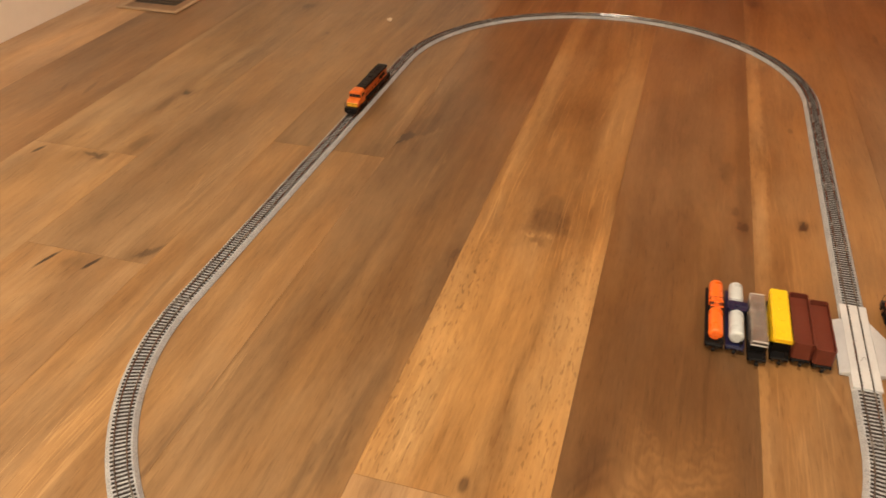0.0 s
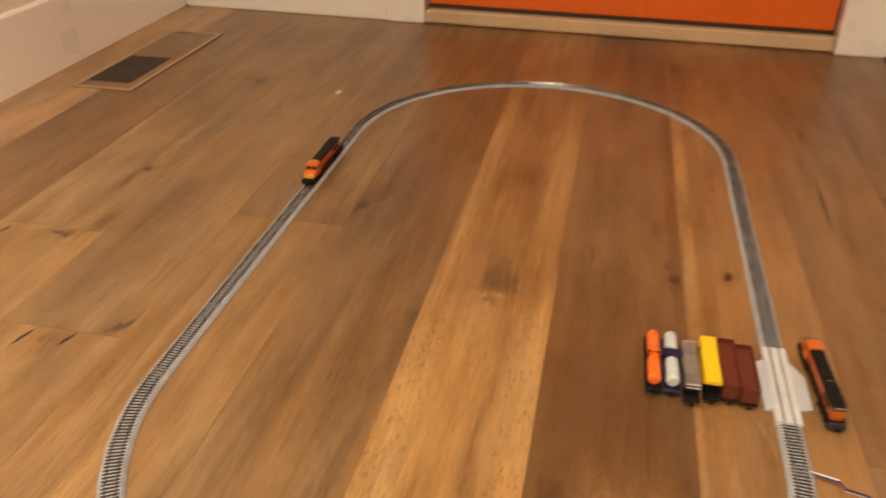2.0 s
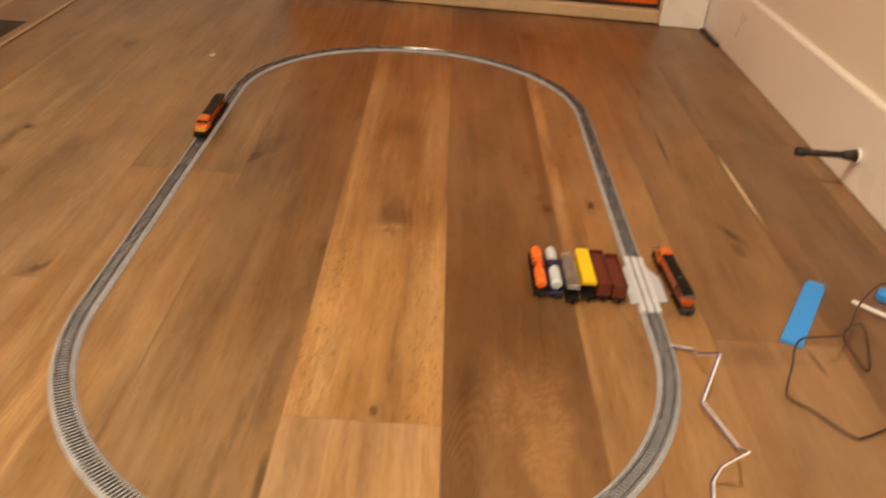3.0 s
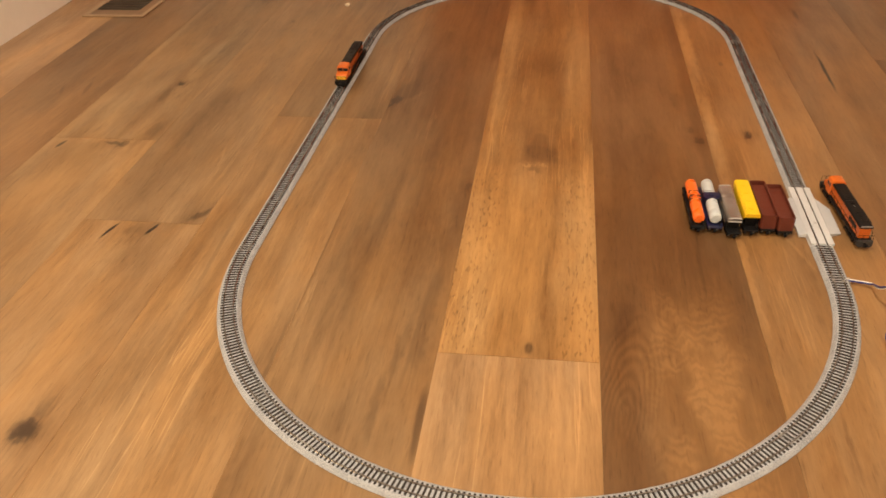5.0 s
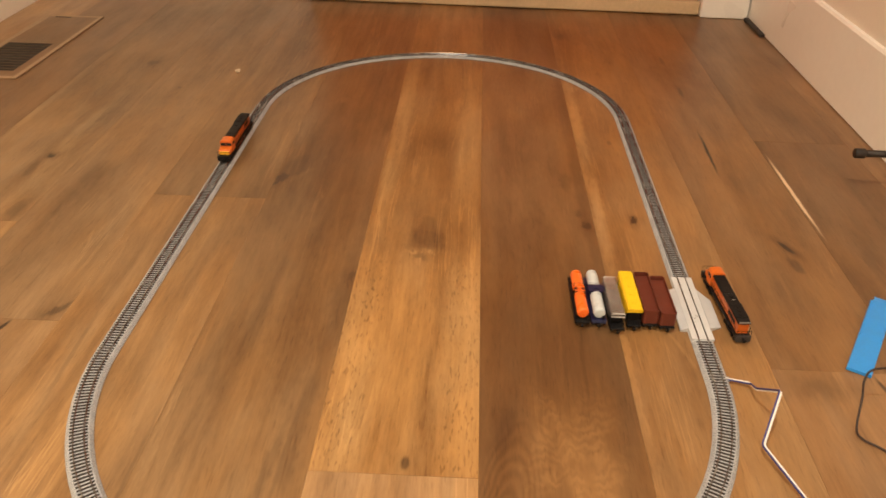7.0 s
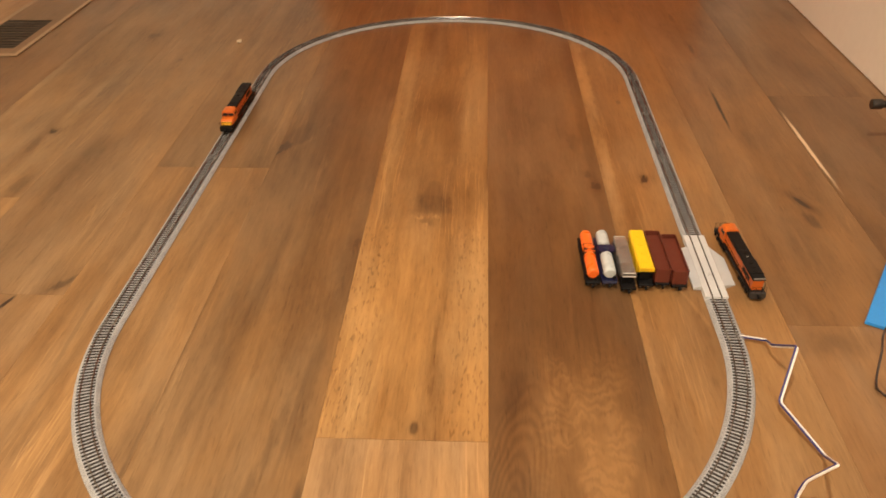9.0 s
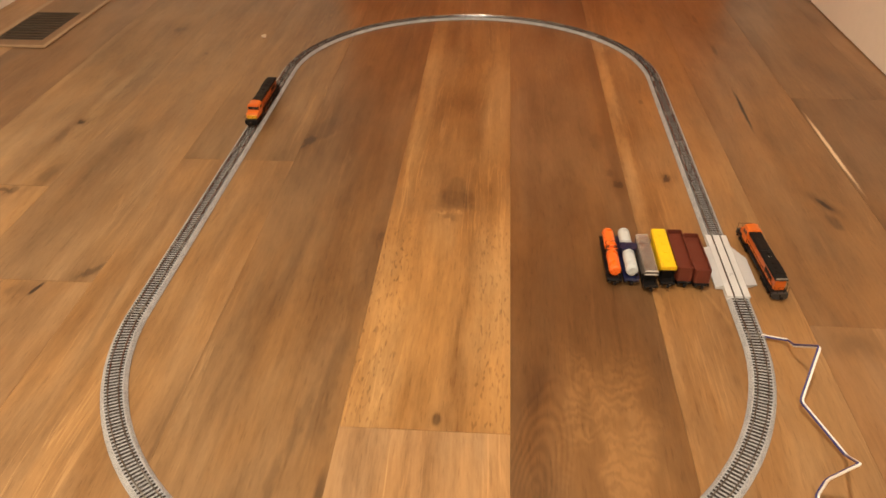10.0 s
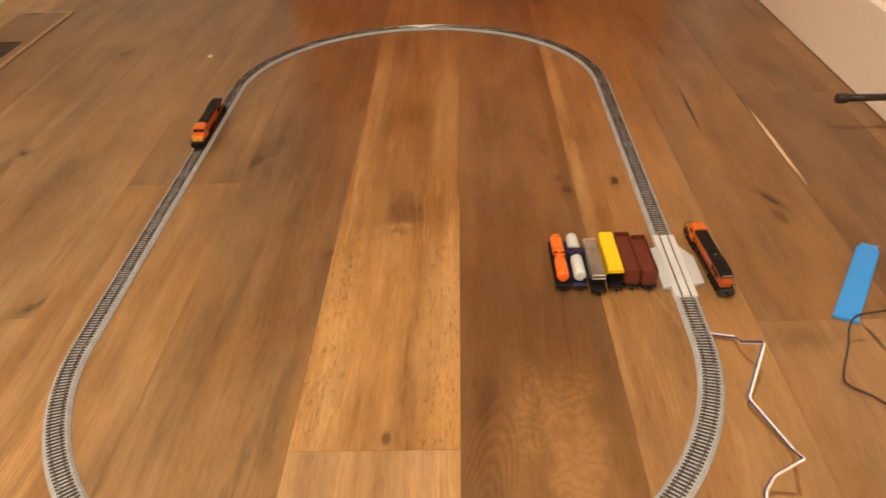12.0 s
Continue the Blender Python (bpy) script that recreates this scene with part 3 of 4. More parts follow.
tagged(part("crumb", bm, CRUMB), "small pale crumb lying on the floor", "crumb")

strip = prism([(RIGHT_FACE(1.21) - 0.012, 1.21), (RIGHT_FACE(1.21) - 0.001, 1.21), (RIGHT_FACE(1.35) - 0.001, 1.35), (RIGHT_FACE(1.35) - 0.014, 1.347)], "z", 0.0008, 0.007, 0.0008)
tagged(part("dark_strip", strip, RUBBER), "short dark strip along the foot of the baseboard", "rubber strip")

# ---- track ----
R, GAUGE, RAIL_TOP = 0.3180, 0.009, 0.0064
OVAL = pose(0.0012, 0.0, 0, 0, 0, -0.2)
ROADBED = [(-0.0125, 0.0006), (-0.0122, 0.0012), (-0.0094, 0.0041), (-0.0086, 0.0045), (0.0086, 0.0045), (0.0094, 0.0041), (0.0122, 0.0012), (0.0125, 0.0006)]
RAIL_SHAPE = [(-0.0006, 0.0046), (-0.0006, 0.0051), (-0.0002, 0.0053), (-0.0002, 0.0058), (-0.00050, 0.0059), (-0.00050, 0.0060), (-0.00020, RAIL_TOP),
              (0.00020, RAIL_TOP), (0.00050, 0.0060), (0.00050, 0.0059), (0.0002, 0.0058), (0.0002, 0.0053), (0.0006, 0.0051), (0.0006, 0.0046)]
sleeper_mesh = mesh_from(box(-0.0080, 0.0080, -0.00090, 0.00090, 0.0040, 0.0053, 0.00018), "sleeper", SLEEPER)
TRACK_GROUP = "track sections of the oval"


def at_straight(s):
    return Vector((0, s, 0)), Vector((1, 0, 0))


def at_curve(s):
    a = s / R
    return Vector((R * math.cos(a), R * math.sin(a), 0)), Vector((math.cos(a), math.sin(a), 0))


def track_section(length, at, label, steps):
    ob = thing("track_section", label, "model track", TRACK_GROUP)
    gap = 0.00015
    places = [at(gap + (length - 2 * gap) * i / steps) for i in range(steps + 1)]
    part("roadbed", sweep(ROADBED, places), BALLAST, ob, "grey moulded ballast")
    for side in (-1, 1):
        part("rail", sweep([(side * (GAUGE / 2 + 0.0004) + a, u) for a, u in RAIL_SHAPE], places), RAIL, ob)
    count = round(length / 0.0044)
    for i in range(count):
        s = length * (i + 0.5) / count
        p, across = at(s)
        tie = new("sleeper", sleeper_mesh)
        tie.parent = ob
        tie.matrix_basis = Matrix.Translation(p) @ pose(0, 0, 0, 0, 0, math.degrees(math.atan2(across.y, across.x)))
    for s in (0.0035, length - 0.0035):
        p, across = at(s)
        turn = Matrix.Translation(p) @ pose(0, 0, 0, 0, 0, math.degrees(math.atan2(across.y, across.x)))
        clip = bmesh.new()
        for side in (-1, 1):
            clip = box(side * 0.0050 - 0.0011, side * 0.0050 + 0.0011, -0.0026, 0.0026, 0.0048, 0.0060, 0.0002, clip)
            clip = box(side * 0.0024 - 0.0004, side * 0.0024 + 0.0004, -0.0028, 0.0028, 0.0046, 0.0052, 0, clip)
        bmesh.ops.transform(clip, matrix=turn, verts=clip.verts)
        part("joiner", clip, JOINER, ob, "grey rail joiner")
    return ob


GREY = "grey ballasted model track section with dark sleepers, "
curve = track_section(R * math.pi / 4, at_curve, GREY + "curved", 14)
for i in range(8):
    turn = 45 * i
    base = OVAL @ pose(0, 0.682 if i < 4 else 0, 0, 0, 0, turn)
    if i == 0:
        curve.matrix_basis = base
    else:
        copy_thing(curve, base)
straight = track_section(0.248, at_straight, GREY + "straight", 1)
straight.matrix_basis = OVAL @ pose(R, 0.186, 0)
for x, y in ((R, 0.434), (-R, 0.124), (-R, 0.372)):
    copy_thing(straight, OVAL @ pose(x, y, 0))
track_section(0.124, at_straight, GREY + "half-length straight", 1).matrix_basis = OVAL @ pose(-R, 0, 0)
track_section(0.062, at_straight, GREY + "short straight", 1).matrix_basis = OVAL @ pose(-R, 0.62, 0)
track_section(0.062, at_straight, "grey ballasted short model track section with feeder socket", 1).matrix_basis = OVAL @ pose(R, 0, 0)

# ---- road crossing ----
crossing = thing("road_crossing", "pale grey plastic road crossing over the track", "model crossing")
crossing.matrix_basis = OVAL @ pose(R, 0.062, 0)
C = 0.124
part("roadbed", sweep(ROADBED, [at_straight(0.0002), at_straight(C - 0.0002)]), PLATE, crossing)
for side in (-1, 1):
    part("rail", sweep([(side * (GAUGE / 2 + 0.0004) + a, u) for a, u in RAIL_SHAPE], [at_straight(0.0002), at_straight(C - 0.0002)]), RAIL, crossing)
part("centre_panel", box(-0.0041, 0.0041, 0.001, C - 0.001, 0.0045, 0.0062, 0.0003), PLATE, crossing)
for side in (-1, 1):
    part("edge_panel", box(min(side * 0.0056, side * 0.0124), max(side * 0.0056, side * 0.0124), 0.001, C - 0.001, 0.003, 0.0062, 0.0005), PLATE, crossing)
# added dark beads imitate sleepers showing through the gaps beside the rails
for side in (-1, 1):
    for k in range(27):
        y = 0.0048 + 0.0044 * k
        part("flangeway_bead", box(side * 0.0042 - 0.0004, side * 0.0042 + 0.0004, y - 0.0009, y + 0.0009, 0.0058, 0.00632), SLEEPER, crossing)
ramp = prism([(0.0125, 0.0060), (0.0125, 0.0008), (0.0270, 0.0008), (0.0270, 0.0014)], "y", 0.022, 0.098)
for v in ramp.verts:
    if v.co.x > 0.02:
        v.co.y = 0.030 if v.co.y < 0.05 else 0.082
part("ramp", ramp, PLATE, crossing)
ramp = prism([(-0.0125, 0.0060), (-0.0125, 0.0008), (-0.0205, 0.0008), (-0.0205, 0.0030)], "y", 0.020, 0.098)
part("ramp", ramp, PLATE, crossing)
fibre = thing("lint_fibre", "fine dark curled fibre lying on the road crossing", "lint")
fibre.matrix_basis = crossing.matrix_basis
part("strand", tube(glide([(-0.0026, 0.0370, 0.0066), (-0.0006, 0.0395, 0.0067), (0.0006, 0.0440, 0.0067), (0.0028, 0.0405, 0.0066)], 5), 0.00014, 5), RUBBER, fibre)


# ---- rolling stock ----
def bogie(parent, y, axles, wheel_r, span, z=0.0, width=0.0125):
    """A truck under a car: side frames, bolster, wheels on axles."""
    bm = box(-0.003, 0.003, y - 0.0025, y + 0.0025, z + wheel_r, z + wheel_r * 2 + 0.001, 0.0004)
    for side in (-1, 1):
        x = side * width / 2
        bm = box(x - 0.0009, x + 0.0009, y - span / 2 - 0.002, y + span / 2 + 0.002, z + wheel_r * 0.75, z + wheel_r * 1.6, 0.0004, bm)
        for j in range(axles):
            ya = y + span * (j / (axles - 1) - 0.5)
            bm = box(x - 0.0012, x + 0.0012, ya - 0.0012, ya + 0.0012, z + wheel_r * 0.5, z + wheel_r * 1.5, 0.0003, bm)
    bm = box(-width / 2, width / 2, y - 0.0015, y + 0.0015, z + wheel_r * 0.9, z + wheel_r * 1.4, 0.0003, bm)
    truck = part("truck", bm, BLACK, parent)
    for j in range(axles):
        ya = y + span * (j / (axles - 1) - 0.5)
        wheels = bmesh.new()
        for side in (-1, 1):
            wheels = rod((side * 0.0036, ya, z + wheel_r), (side * 0.0052, ya, z + wheel_r), wheel_r, 18, wheels)
        wheels = rod((-0.0045, ya, z + wheel_r), (0.0045, ya, z + wheel_r), 0.0006, 8, wheels)
        part("wheelset", wheels, STEEL, truck)
    return truck


def coupler(parent, y, way, z=0.0065):
    bm = box(-0.0011, 0.0011, min(y, y + way * 0.0042), max(y, y + way * 0.0042), z - 0.0009, z + 0.0009, 0.0003)
    bm = box(-0.0020, 0.0011, y + way * 0.0042 - 0.0010, y + way * 0.0042 + 0.0012, z - 0.0015, z + 0.0015, 0.0004, bm)
    part("coupler", bm, BLACK, parent)


def car_base(name, label, category, length, frame_colour, wheel=True):
    ob = thing(name, label, category, "freight cars parked in a row")
    h = length / 2
    bm = box(-0.0075, 0.0075, -h, h, 0.0066, 0.0090, 0.0005)
    for side in (-1, 1):
        bm = box(side * 0.0072 - 0.0006, side * 0.0072 + 0.0006, -h, h, 0.0058, 0.0092, 0.0003, bm)
    bm = box(-0.0020, 0.0020, -h + 0.01, h - 0.01, 0.0042, 0.0070, 0.0004, bm)
    part("underframe", bm, frame_colour, ob)
    for way in (-1, 1):
        bogie(ob, way * (h - 0.0125), 2, 0.0028, 0.0105)
        coupler(ob, way * (h - 0.0005), way)
        if not wheel:
            continue
        brake = rod((0.0045, way * (h - 0.001), 0.009), (0.0045, way * (h - 0.001), 0.0155), 0.0004, 6)
        brake = rod((0.0045, way * (h - 0.0014), 0.0150), (0.0045, way * (h - 0.0003), 0.0150), 0.0018, 12, brake)
        part("brake_wheel", brake, BLACK, ob)
    return ob


def tank_car(label, tank, frame_colour, band, r):
    """Two barrels of unequal length on saddles, a dome with its walkway and rails between them."""
    length, mid, z = 0.088, 0.0012, 0.0174
    navy = band is NAVY
    ob = car_base("tank_car", label, "tank car", length, frame_colour)
    part("deck", box(-0.0086, 0.0086, -length / 2 + 0.001, length / 2 - 0.001, 0.0091, 0.0100, 0.0003), frame_colour, ob)
    for way in (-1, 1):
        part("tank_barrel", rod((0, mid + way * 0.0050, z), (0, way * 0.0405, z), r, 28, bevel=0.0026), tank, ob, smooth=True)
        part("saddle", prism([(-0.0065, 0.0098), (0.0065, 0.0098), (0.0062, 0.0130), (-0.0062, 0.0130)], "y", way * 0.030 - 0.002, way * 0.030 + 0.002), frame_colour, ob)
        part("strap", rod((0, mid + way * 0.0120 - 0.0005, z), (0, mid + way * 0.0120 + 0.0005, z), r + 0.0002, 28), tank, ob)
    if navy:
        part("middle_band", rod((0, mid - 0.0068, z), (0, mid + 0.0068, z), r + 0.0003, 28, bevel=0.0008), NAVY, ob, smooth=True)
        plan = [(0.0092 * sx * (1 if k else 0.72), mid + 0.0072 * sy * (0.66 if k else 1)) for sx, sy, order in ((1, 1, (0, 1)), (1, -1, (1, 0)), (-1, -1, (0, 1)), (-1, 1, (1, 0))) for k in order]
        part("platform", prism(plan, "z", z + 0.0052, z + 0.0066, 0.0002), NAVY, ob)
        part("dome", rod((0, mid, z + 0.006), (0, mid, z + 0.0084), 0.0032, 18, bevel=0.0008), NAVY, ob, smooth=True)
    else:
        part("middle_band", rod((0, mid - 0.0052, z), (0, mid + 0.0052, z), r - 0.0012, 28), band, ob, "dark rust red middle")
        for way in (-1, 1):
            part("platform", box(-0.0064, 0.0064, mid + way * 0.0040 - 0.0011, mid + way * 0.0040 + 0.0011, z + 0.0050, z + 0.0057, 0.0002), tank, ob)
        part("dome", rod((0, mid, z + 0.004), (0, mid, z + 0.0080), 0.0030, 18, bevel=0.0008), tank, ob, smooth=True)
    wide = 0.0088 if navy else 0.0064
    for side in (-1, 1):
        rails = bmesh.new()
        for y in (mid - 0.005, mid + 0.005):
            rails = rod((side * wide, y, z + 0.0052), (side * wide, y, z + 0.0098), 0.00024, 5, rails)
            rails = rod((0, y, z + 0.0096), (side * wide, y, z + 0.0096), 0.00024, 5, rails)
        rails = rod((side * wide, mid - 0.005, z + 0.0096), (side * wide, mid + 0.005, z + 0.0096), 0.00024, 5, rails)
        part("handrail", rails, frame_colour, ob)
        ladder = bmesh.new()
        for y in (mid - 0.002, mid + 0.002):
            ladder = rod((side * (wide - 0.0004), y, 0.0098), (side * (wide - 0.0004), y, z + 0.0054), 0.0002, 5, ladder)
        for k in range(5):
            ladder = rod((side * (wide - 0.0004), mid - 0.002, 0.0115 + 0.0022 * k), (side * (wide - 0.0004), mid + 0.002, 0.0115 + 0.0022 * k), 0.0002, 5, ladder)
        part("ladder", ladder, frame_colour, ob)
    return ob


def hopper(name, label, colour, length, body_length, top, w, ends=BLACK):
    """A covered hopper: ribbed sides over sloping ends, roof with hatches."""
    ob = car_base(name, label, "hopper car", length, BLACK)
    b = body_length / 2
    side_view = [(-b, top - 0.0016), (-b, top - 0.0048), (-b + 0.0170, 0.0088), (b - 0.0170, 0.0088), (b, top - 0.0048), (b, top - 0.0016)]
    part("body", prism(side_view, "x", -w, w, 0.0004), colour, ob)
    roof = [(-w - 0.0002, top - 0.0018), (-w * 0.80, top), (w * 0.80, top), (w + 0.0002, top - 0.0018)]
    part("roof", prism(roof, "y", -b - 0.0004, b + 0.0004, 0.0003), colour, ob)
    for i in range(8):
        y = -b + 0.003 + (body_length - 0.006) * i / 7
        low = max(0.0092, top - 0.0044 - max(0.0, b - abs(y)) * 0.75)
        for side in (-1, 1):
            part("side_rib", box(side * (w + 0.0002) - 0.0004, side * (w + 0.0002) + 0.0004, y - 0.0005, y + 0.0005, low, top - 0.0022), colour, ob)
    for i in range(4):
        y = -b + 0.012 + (body_length - 0.024) * i / 3
        part("hatch", rod((0, y, top - 0.0002), (0, y, top + 0.0006), 0.0031 if colour is not CLEAR else 0.0024, 18, bevel=0.0003), colour, ob)
        part("running_board", box(-0.0068, -0.0050, y - 0.0072, y + 0.0072, top - 0.0003, top + 0.0004), colour, ob)
    for i in (-1, 1):
        if colour is CLEAR:
            part("roof_edge", prism([(-w - 0.0003, top - 0.0022), (-w * 0.80, top + 0.0001), (w * 0.80, top + 0.0001), (w + 0.0003, top - 0.0022), (w * 0.80, top - 0.0009), (-w * 0.80, top - 0.0009)], "y", i * (b + 0.0008) - 0.0004, i * (b + 0.0008) + 0.0004), FROST, ob, "milky white edge")
            part("lower_edge", box(-w, w, i * (b + 0.0003) - 0.0004, i * (b + 0.0003) + 0.0004, top - 0.0056, top - 0.0048), FROST, ob, "milky white edge")
        part("end_frame", box(-0.0064, 0.0064, i * (b - 0.008) - 0.0035, i * (b - 0.008) + 0.0035, 0.0088, top - 0.0085, 0.0004), ends, ob)
        part("bay", prism([(-0.0078, 0.0090), (0.0078, 0.0090), (0.0035, 0.0040), (-0.0035, 0.0040)], "y", i * 0.009 - 0.006, i * 0.009 + 0.006, 0.0003), ends, ob)
        for side in (-1, 1):
            part("end_post", rod((side * 0.0068, i * (b - 0.002), 0.009), (side * 0.0068, i * (b - 0.002), top - 0.004), 0.0005, 6), ends, ob)
    return ob


def gondola(label, colour, length, top):
    """An open-top car: a shallow tub with rounded corners, ribbed sides, smooth closed ends down to the underframe."""
    ob = car_base("gondola_car", label, "gondola car", length, BLACK, False)
    h, w, t, c, low = length / 2 - 0.001, 0.0088, 0.0009, 0.0030, 0.0094
    for side in (-1, 1):
        view = [(-h + c, top), (-h + c, low), (h - c, low), (h - c, top)]
        part("side_wall", prism(view, "x", min(side * w, side * (w - t)), max(side * w, side * (w - t)), 0.00015), colour, ob)
        for k in range(7):
            y = -h + 0.006 + (2 * h - 0.012) * k / 6
            part("side_post", box(side * (w + 0.0002) - 0.0004, side * (w + 0.0002) + 0.0004, y - 0.0005, y + 0.0005, low, top - 0.0012), colour, ob)
    part("floor_panel", box(-w + t, w - t, -h + 0.0022, h - 0.0022, low, top - 0.0042), colour, ob)
    for way in (-1, 1):
        turns = [math.pi / 2 * k / 6 for k in range(7)]
        outer = [(w - c + c * math.cos(a), way * (h - c + c * math.sin(a))) for a in turns] + [(-w + c - c * math.sin(a), way * (h - c + c * math.cos(a))) for a in turns]
        d = c - t
        inner = [(w - c + d * math.cos(a), way * (h - c + d * math.sin(a))) for a in turns] + [(-w + c - d * math.sin(a), way * (h - c + d * math.cos(a))) for a in turns]
        part("end_wall", prism(outer + inner[::-1], "z", low, top + 0.0003), colour, ob)
        ladder = bmesh.new()
        for k in range(4):
            ladder = rod((-w - 0.0005, way * (h - 0.005) - 0.0018, top - 0.0020 - 0.0022 * k), (-w - 0.0005, way * (h - 0.005) + 0.0018, top - 0.0020 - 0.0022 * k), 0.0002, 5, ladder)
        part("ladder", ladder, colour, ob)
    return ob


def locomotive(label, lit, wide):
    """A six-axle road diesel, cab towards -y, wheels on z = 0."""
    ob = thing("locomotive", label, "model locomotive")
    h = 0.0615
    sill = box(-0.0088, 0.0088, -h + 0.003, h - 0.003, 0.0078, 0.0098, 0.0005)
    part("frame", sill, BLACK, ob)
    for way in (-1, 1):
        pilot = prism([(-0.0088, 0.0100), (0.0088, 0.0100), (0.0088, 0.0045), (0.0060, 0.0022), (-0.0060, 0.0022), (-0.0088, 0.0045)], "y", min(way * h, way * (h - 0.0032)), max(way * h, way * (h - 0.0032)), 0.0004)
        part("pilot", pilot, BLACK if lit else GREYPLASTIC, ob, "" if lit else "worn grey pilot")
    part("fuel_tank", prism([(-0.0075, 0.0075), (0.0075, 0.0075), (0.0078, 0.0052), (0.0060, 0.0030), (-0.0060, 0.0030), (-0.0078, 0.0052)], "y", -0.0155, 0.0125, 0.0005), BLACK, ob)
    for way in (-1, 1):
        bogie(ob, way * 0.0375, 3, 0.0031, 0.0235, width=0.0150)
        coupler(ob, way * (h - 0.0004), way, 0.0070)
    body = [(-0.0060, 0.0098), (-0.0060, 0.0236), (-0.0055, 0.0243), (0.0055, 0.0243), (0.0060, 0.0236), (0.0060, 0.0098)]
    part("hood", prism(body, "y", -0.0300, h - 0.0060, 0.0003), ORANGE, ob, "orange hood sides")
    roof = [(-0.0072, 0.0222), (-0.0072, 0.0242), (-0.0064, 0.0251), (0.0064, 0.0251), (0.0072, 0.0242), (0.0072, 0.0222)]
    part("hood_roof", prism(roof, "y", -0.0300, h - 0.0048, 0.0003), BLACK, ob, "black hood roof")
    lip = prism([(-0.0068, 0.0240), (-0.0060, 0.0254), (0.0060, 0.0254), (0.0068, 0.0240), (0.0058, 0.0236), (-0.0058, 0.0236)], "y", h - 0.0052, h - 0.0042, 0.0002)
    part("roof_edge", lip, WORN, ob, "worn pale grey roof edge")
    part("roof_edge", box(-0.0058, 0.0058, 0.0058, 0.0063, 0.0249, 0.0254), GREYPLASTIC, ob)
    flare = [(-0.0064, 0.0214), (-0.0078, 0.0230), (-0.0078, 0.0246), (-0.0069, 0.0256), (0.0069, 0.0256), (0.0078, 0.0246), (0.0078, 0.0230), (0.0064, 0.0214)]
    part("radiator", prism(flare, "y", 0.0235, 0.0485, 0.0004), BLACK, ob, "black flared radiator")
    for y in (0.029, 0.0365, 0.044):
        part("roof_fan", rod((0, y, 0.0257), (0, y, 0.0263), 0.0032, 18, bevel=0.0002), BLACK, ob)
    for y in (-0.010, -0.002):
        part("roof_fan", rod((0, y, 0.0249), (0, y, 0.0256), 0.0030, 18, bevel=0.0002), BLACK, ob)
    part("exhaust", box(-0.0022, 0.0022, 0.0085, 0.0135, 0.0249, 0.0263, 0.0004), BLACK, ob)
    part("dynamic_brake", prism([(-0.0066, 0.0222), (-0.0066, 0.0246), (-0.0056, 0.0255), (0.0056, 0.0255), (0.0066, 0.0246), (0.0066, 0.0222)], "y", -0.0165, 0.0050, 0.0003), BLACK, ob)
    for side in (-1, 1):
        for k in range(8):
            y = -0.026 + 0.0096 * k
            part("hood_door", box(side * 0.0061 - 0.0002, side * 0.0061 + 0.0002, y, y + 0.0080, 0.0108, 0.0212, 0.0001), ORANGE, ob)
        part("radiator_grille", box(side * 0.0062 - 0.0003, side * 0.0062 + 0.0003, 0.026, 0.047, 0.0150, 0.0195), BLACK, ob)
    cab = prism([(-0.0086, 0.0098), (-0.0086, 0.0238), (-0.0070, 0.0262), (-0.0030, 0.0272), (0.0030, 0.0272), (0.0070, 0.0262), (0.0086, 0.0238), (0.0086, 0.0098)], "y", -0.0440, -0.0300, 0.0005)
    cab_ob = part("cab", cab, ORANGE, ob, "orange cab")
    for side in (-1, 1):
        for y in (-0.0415, -0.0365):
            part("side_window", box(side * 0.0086 - 0.0002, side * 0.0086 + 0.0002, y, y + 0.0040, 0.0185, 0.0230, 0.0002), PANE, cab_ob)
        part("windshield", box(side * 0.0040 - (0.0037 if wide else 0.0030), side * 0.0040 + (0.0037 if wide else 0.0030), -0.0444, -0.0438, 0.0186, 0.0228, 0.0002), PANE, cab_ob)
    nose = prism([(-0.0440, 0.0098), (-0.0440, 0.0182), (-0.0525, 0.0172), (-0.0552, 0.0150), (-0.0552, 0.0098)], "x", -0.0084 if wide else -0.0068, 0.0084 if wide else 0.0068, 0.0012 if wide else 0.0007)
    nose_ob = part("nose", nose, ORANGE, ob, "orange nose")
    part("nose_stripe", box(-0.0070 if wide else -0.0060, 0.0070 if wide else 0.0060, -0.0557, -0.0549, 0.0100, 0.0152 if wide else 0.0128, 0.0002), YELLOWNOSE, nose_ob, "yellow lower nose")
    lamp_bm = bmesh.new()
    for x in (-0.0014, 0.0014):
        lamp_bm = rod((x, h - 0.0062, 0.0222), (x, h - 0.0052, 0.0222), 0.0010, 10, lamp_bm)
    part("headlight", lamp_bm, HEADLIGHT if lit else STEEL, ob, "lit headlight" if lit else "")
    box_bm = box(-0.0028, 0.0028, -0.0452, -0.0438, 0.0238, 0.0262, 0.0004)
    part("headlight_box", box_bm, ORANGE, ob)
    for side in (-1, 1):
        rail_bm = bmesh.new()
        ys = [-0.028 + 0.0118 * k for k in range(8)]
        for y in ys:
            rail_bm = rod((side * 0.0086, y, 0.0098), (side * 0.0086, y, 0.0170), 0.00034, 5, rail_bm)
        rail_bm = rod((side * 0.0086, ys[0], 0.0169), (side * 0.0086, ys[-1], 0.0169), 0.00034, 5, rail_bm)
        part("handrail", rail_bm, BLACK, ob)
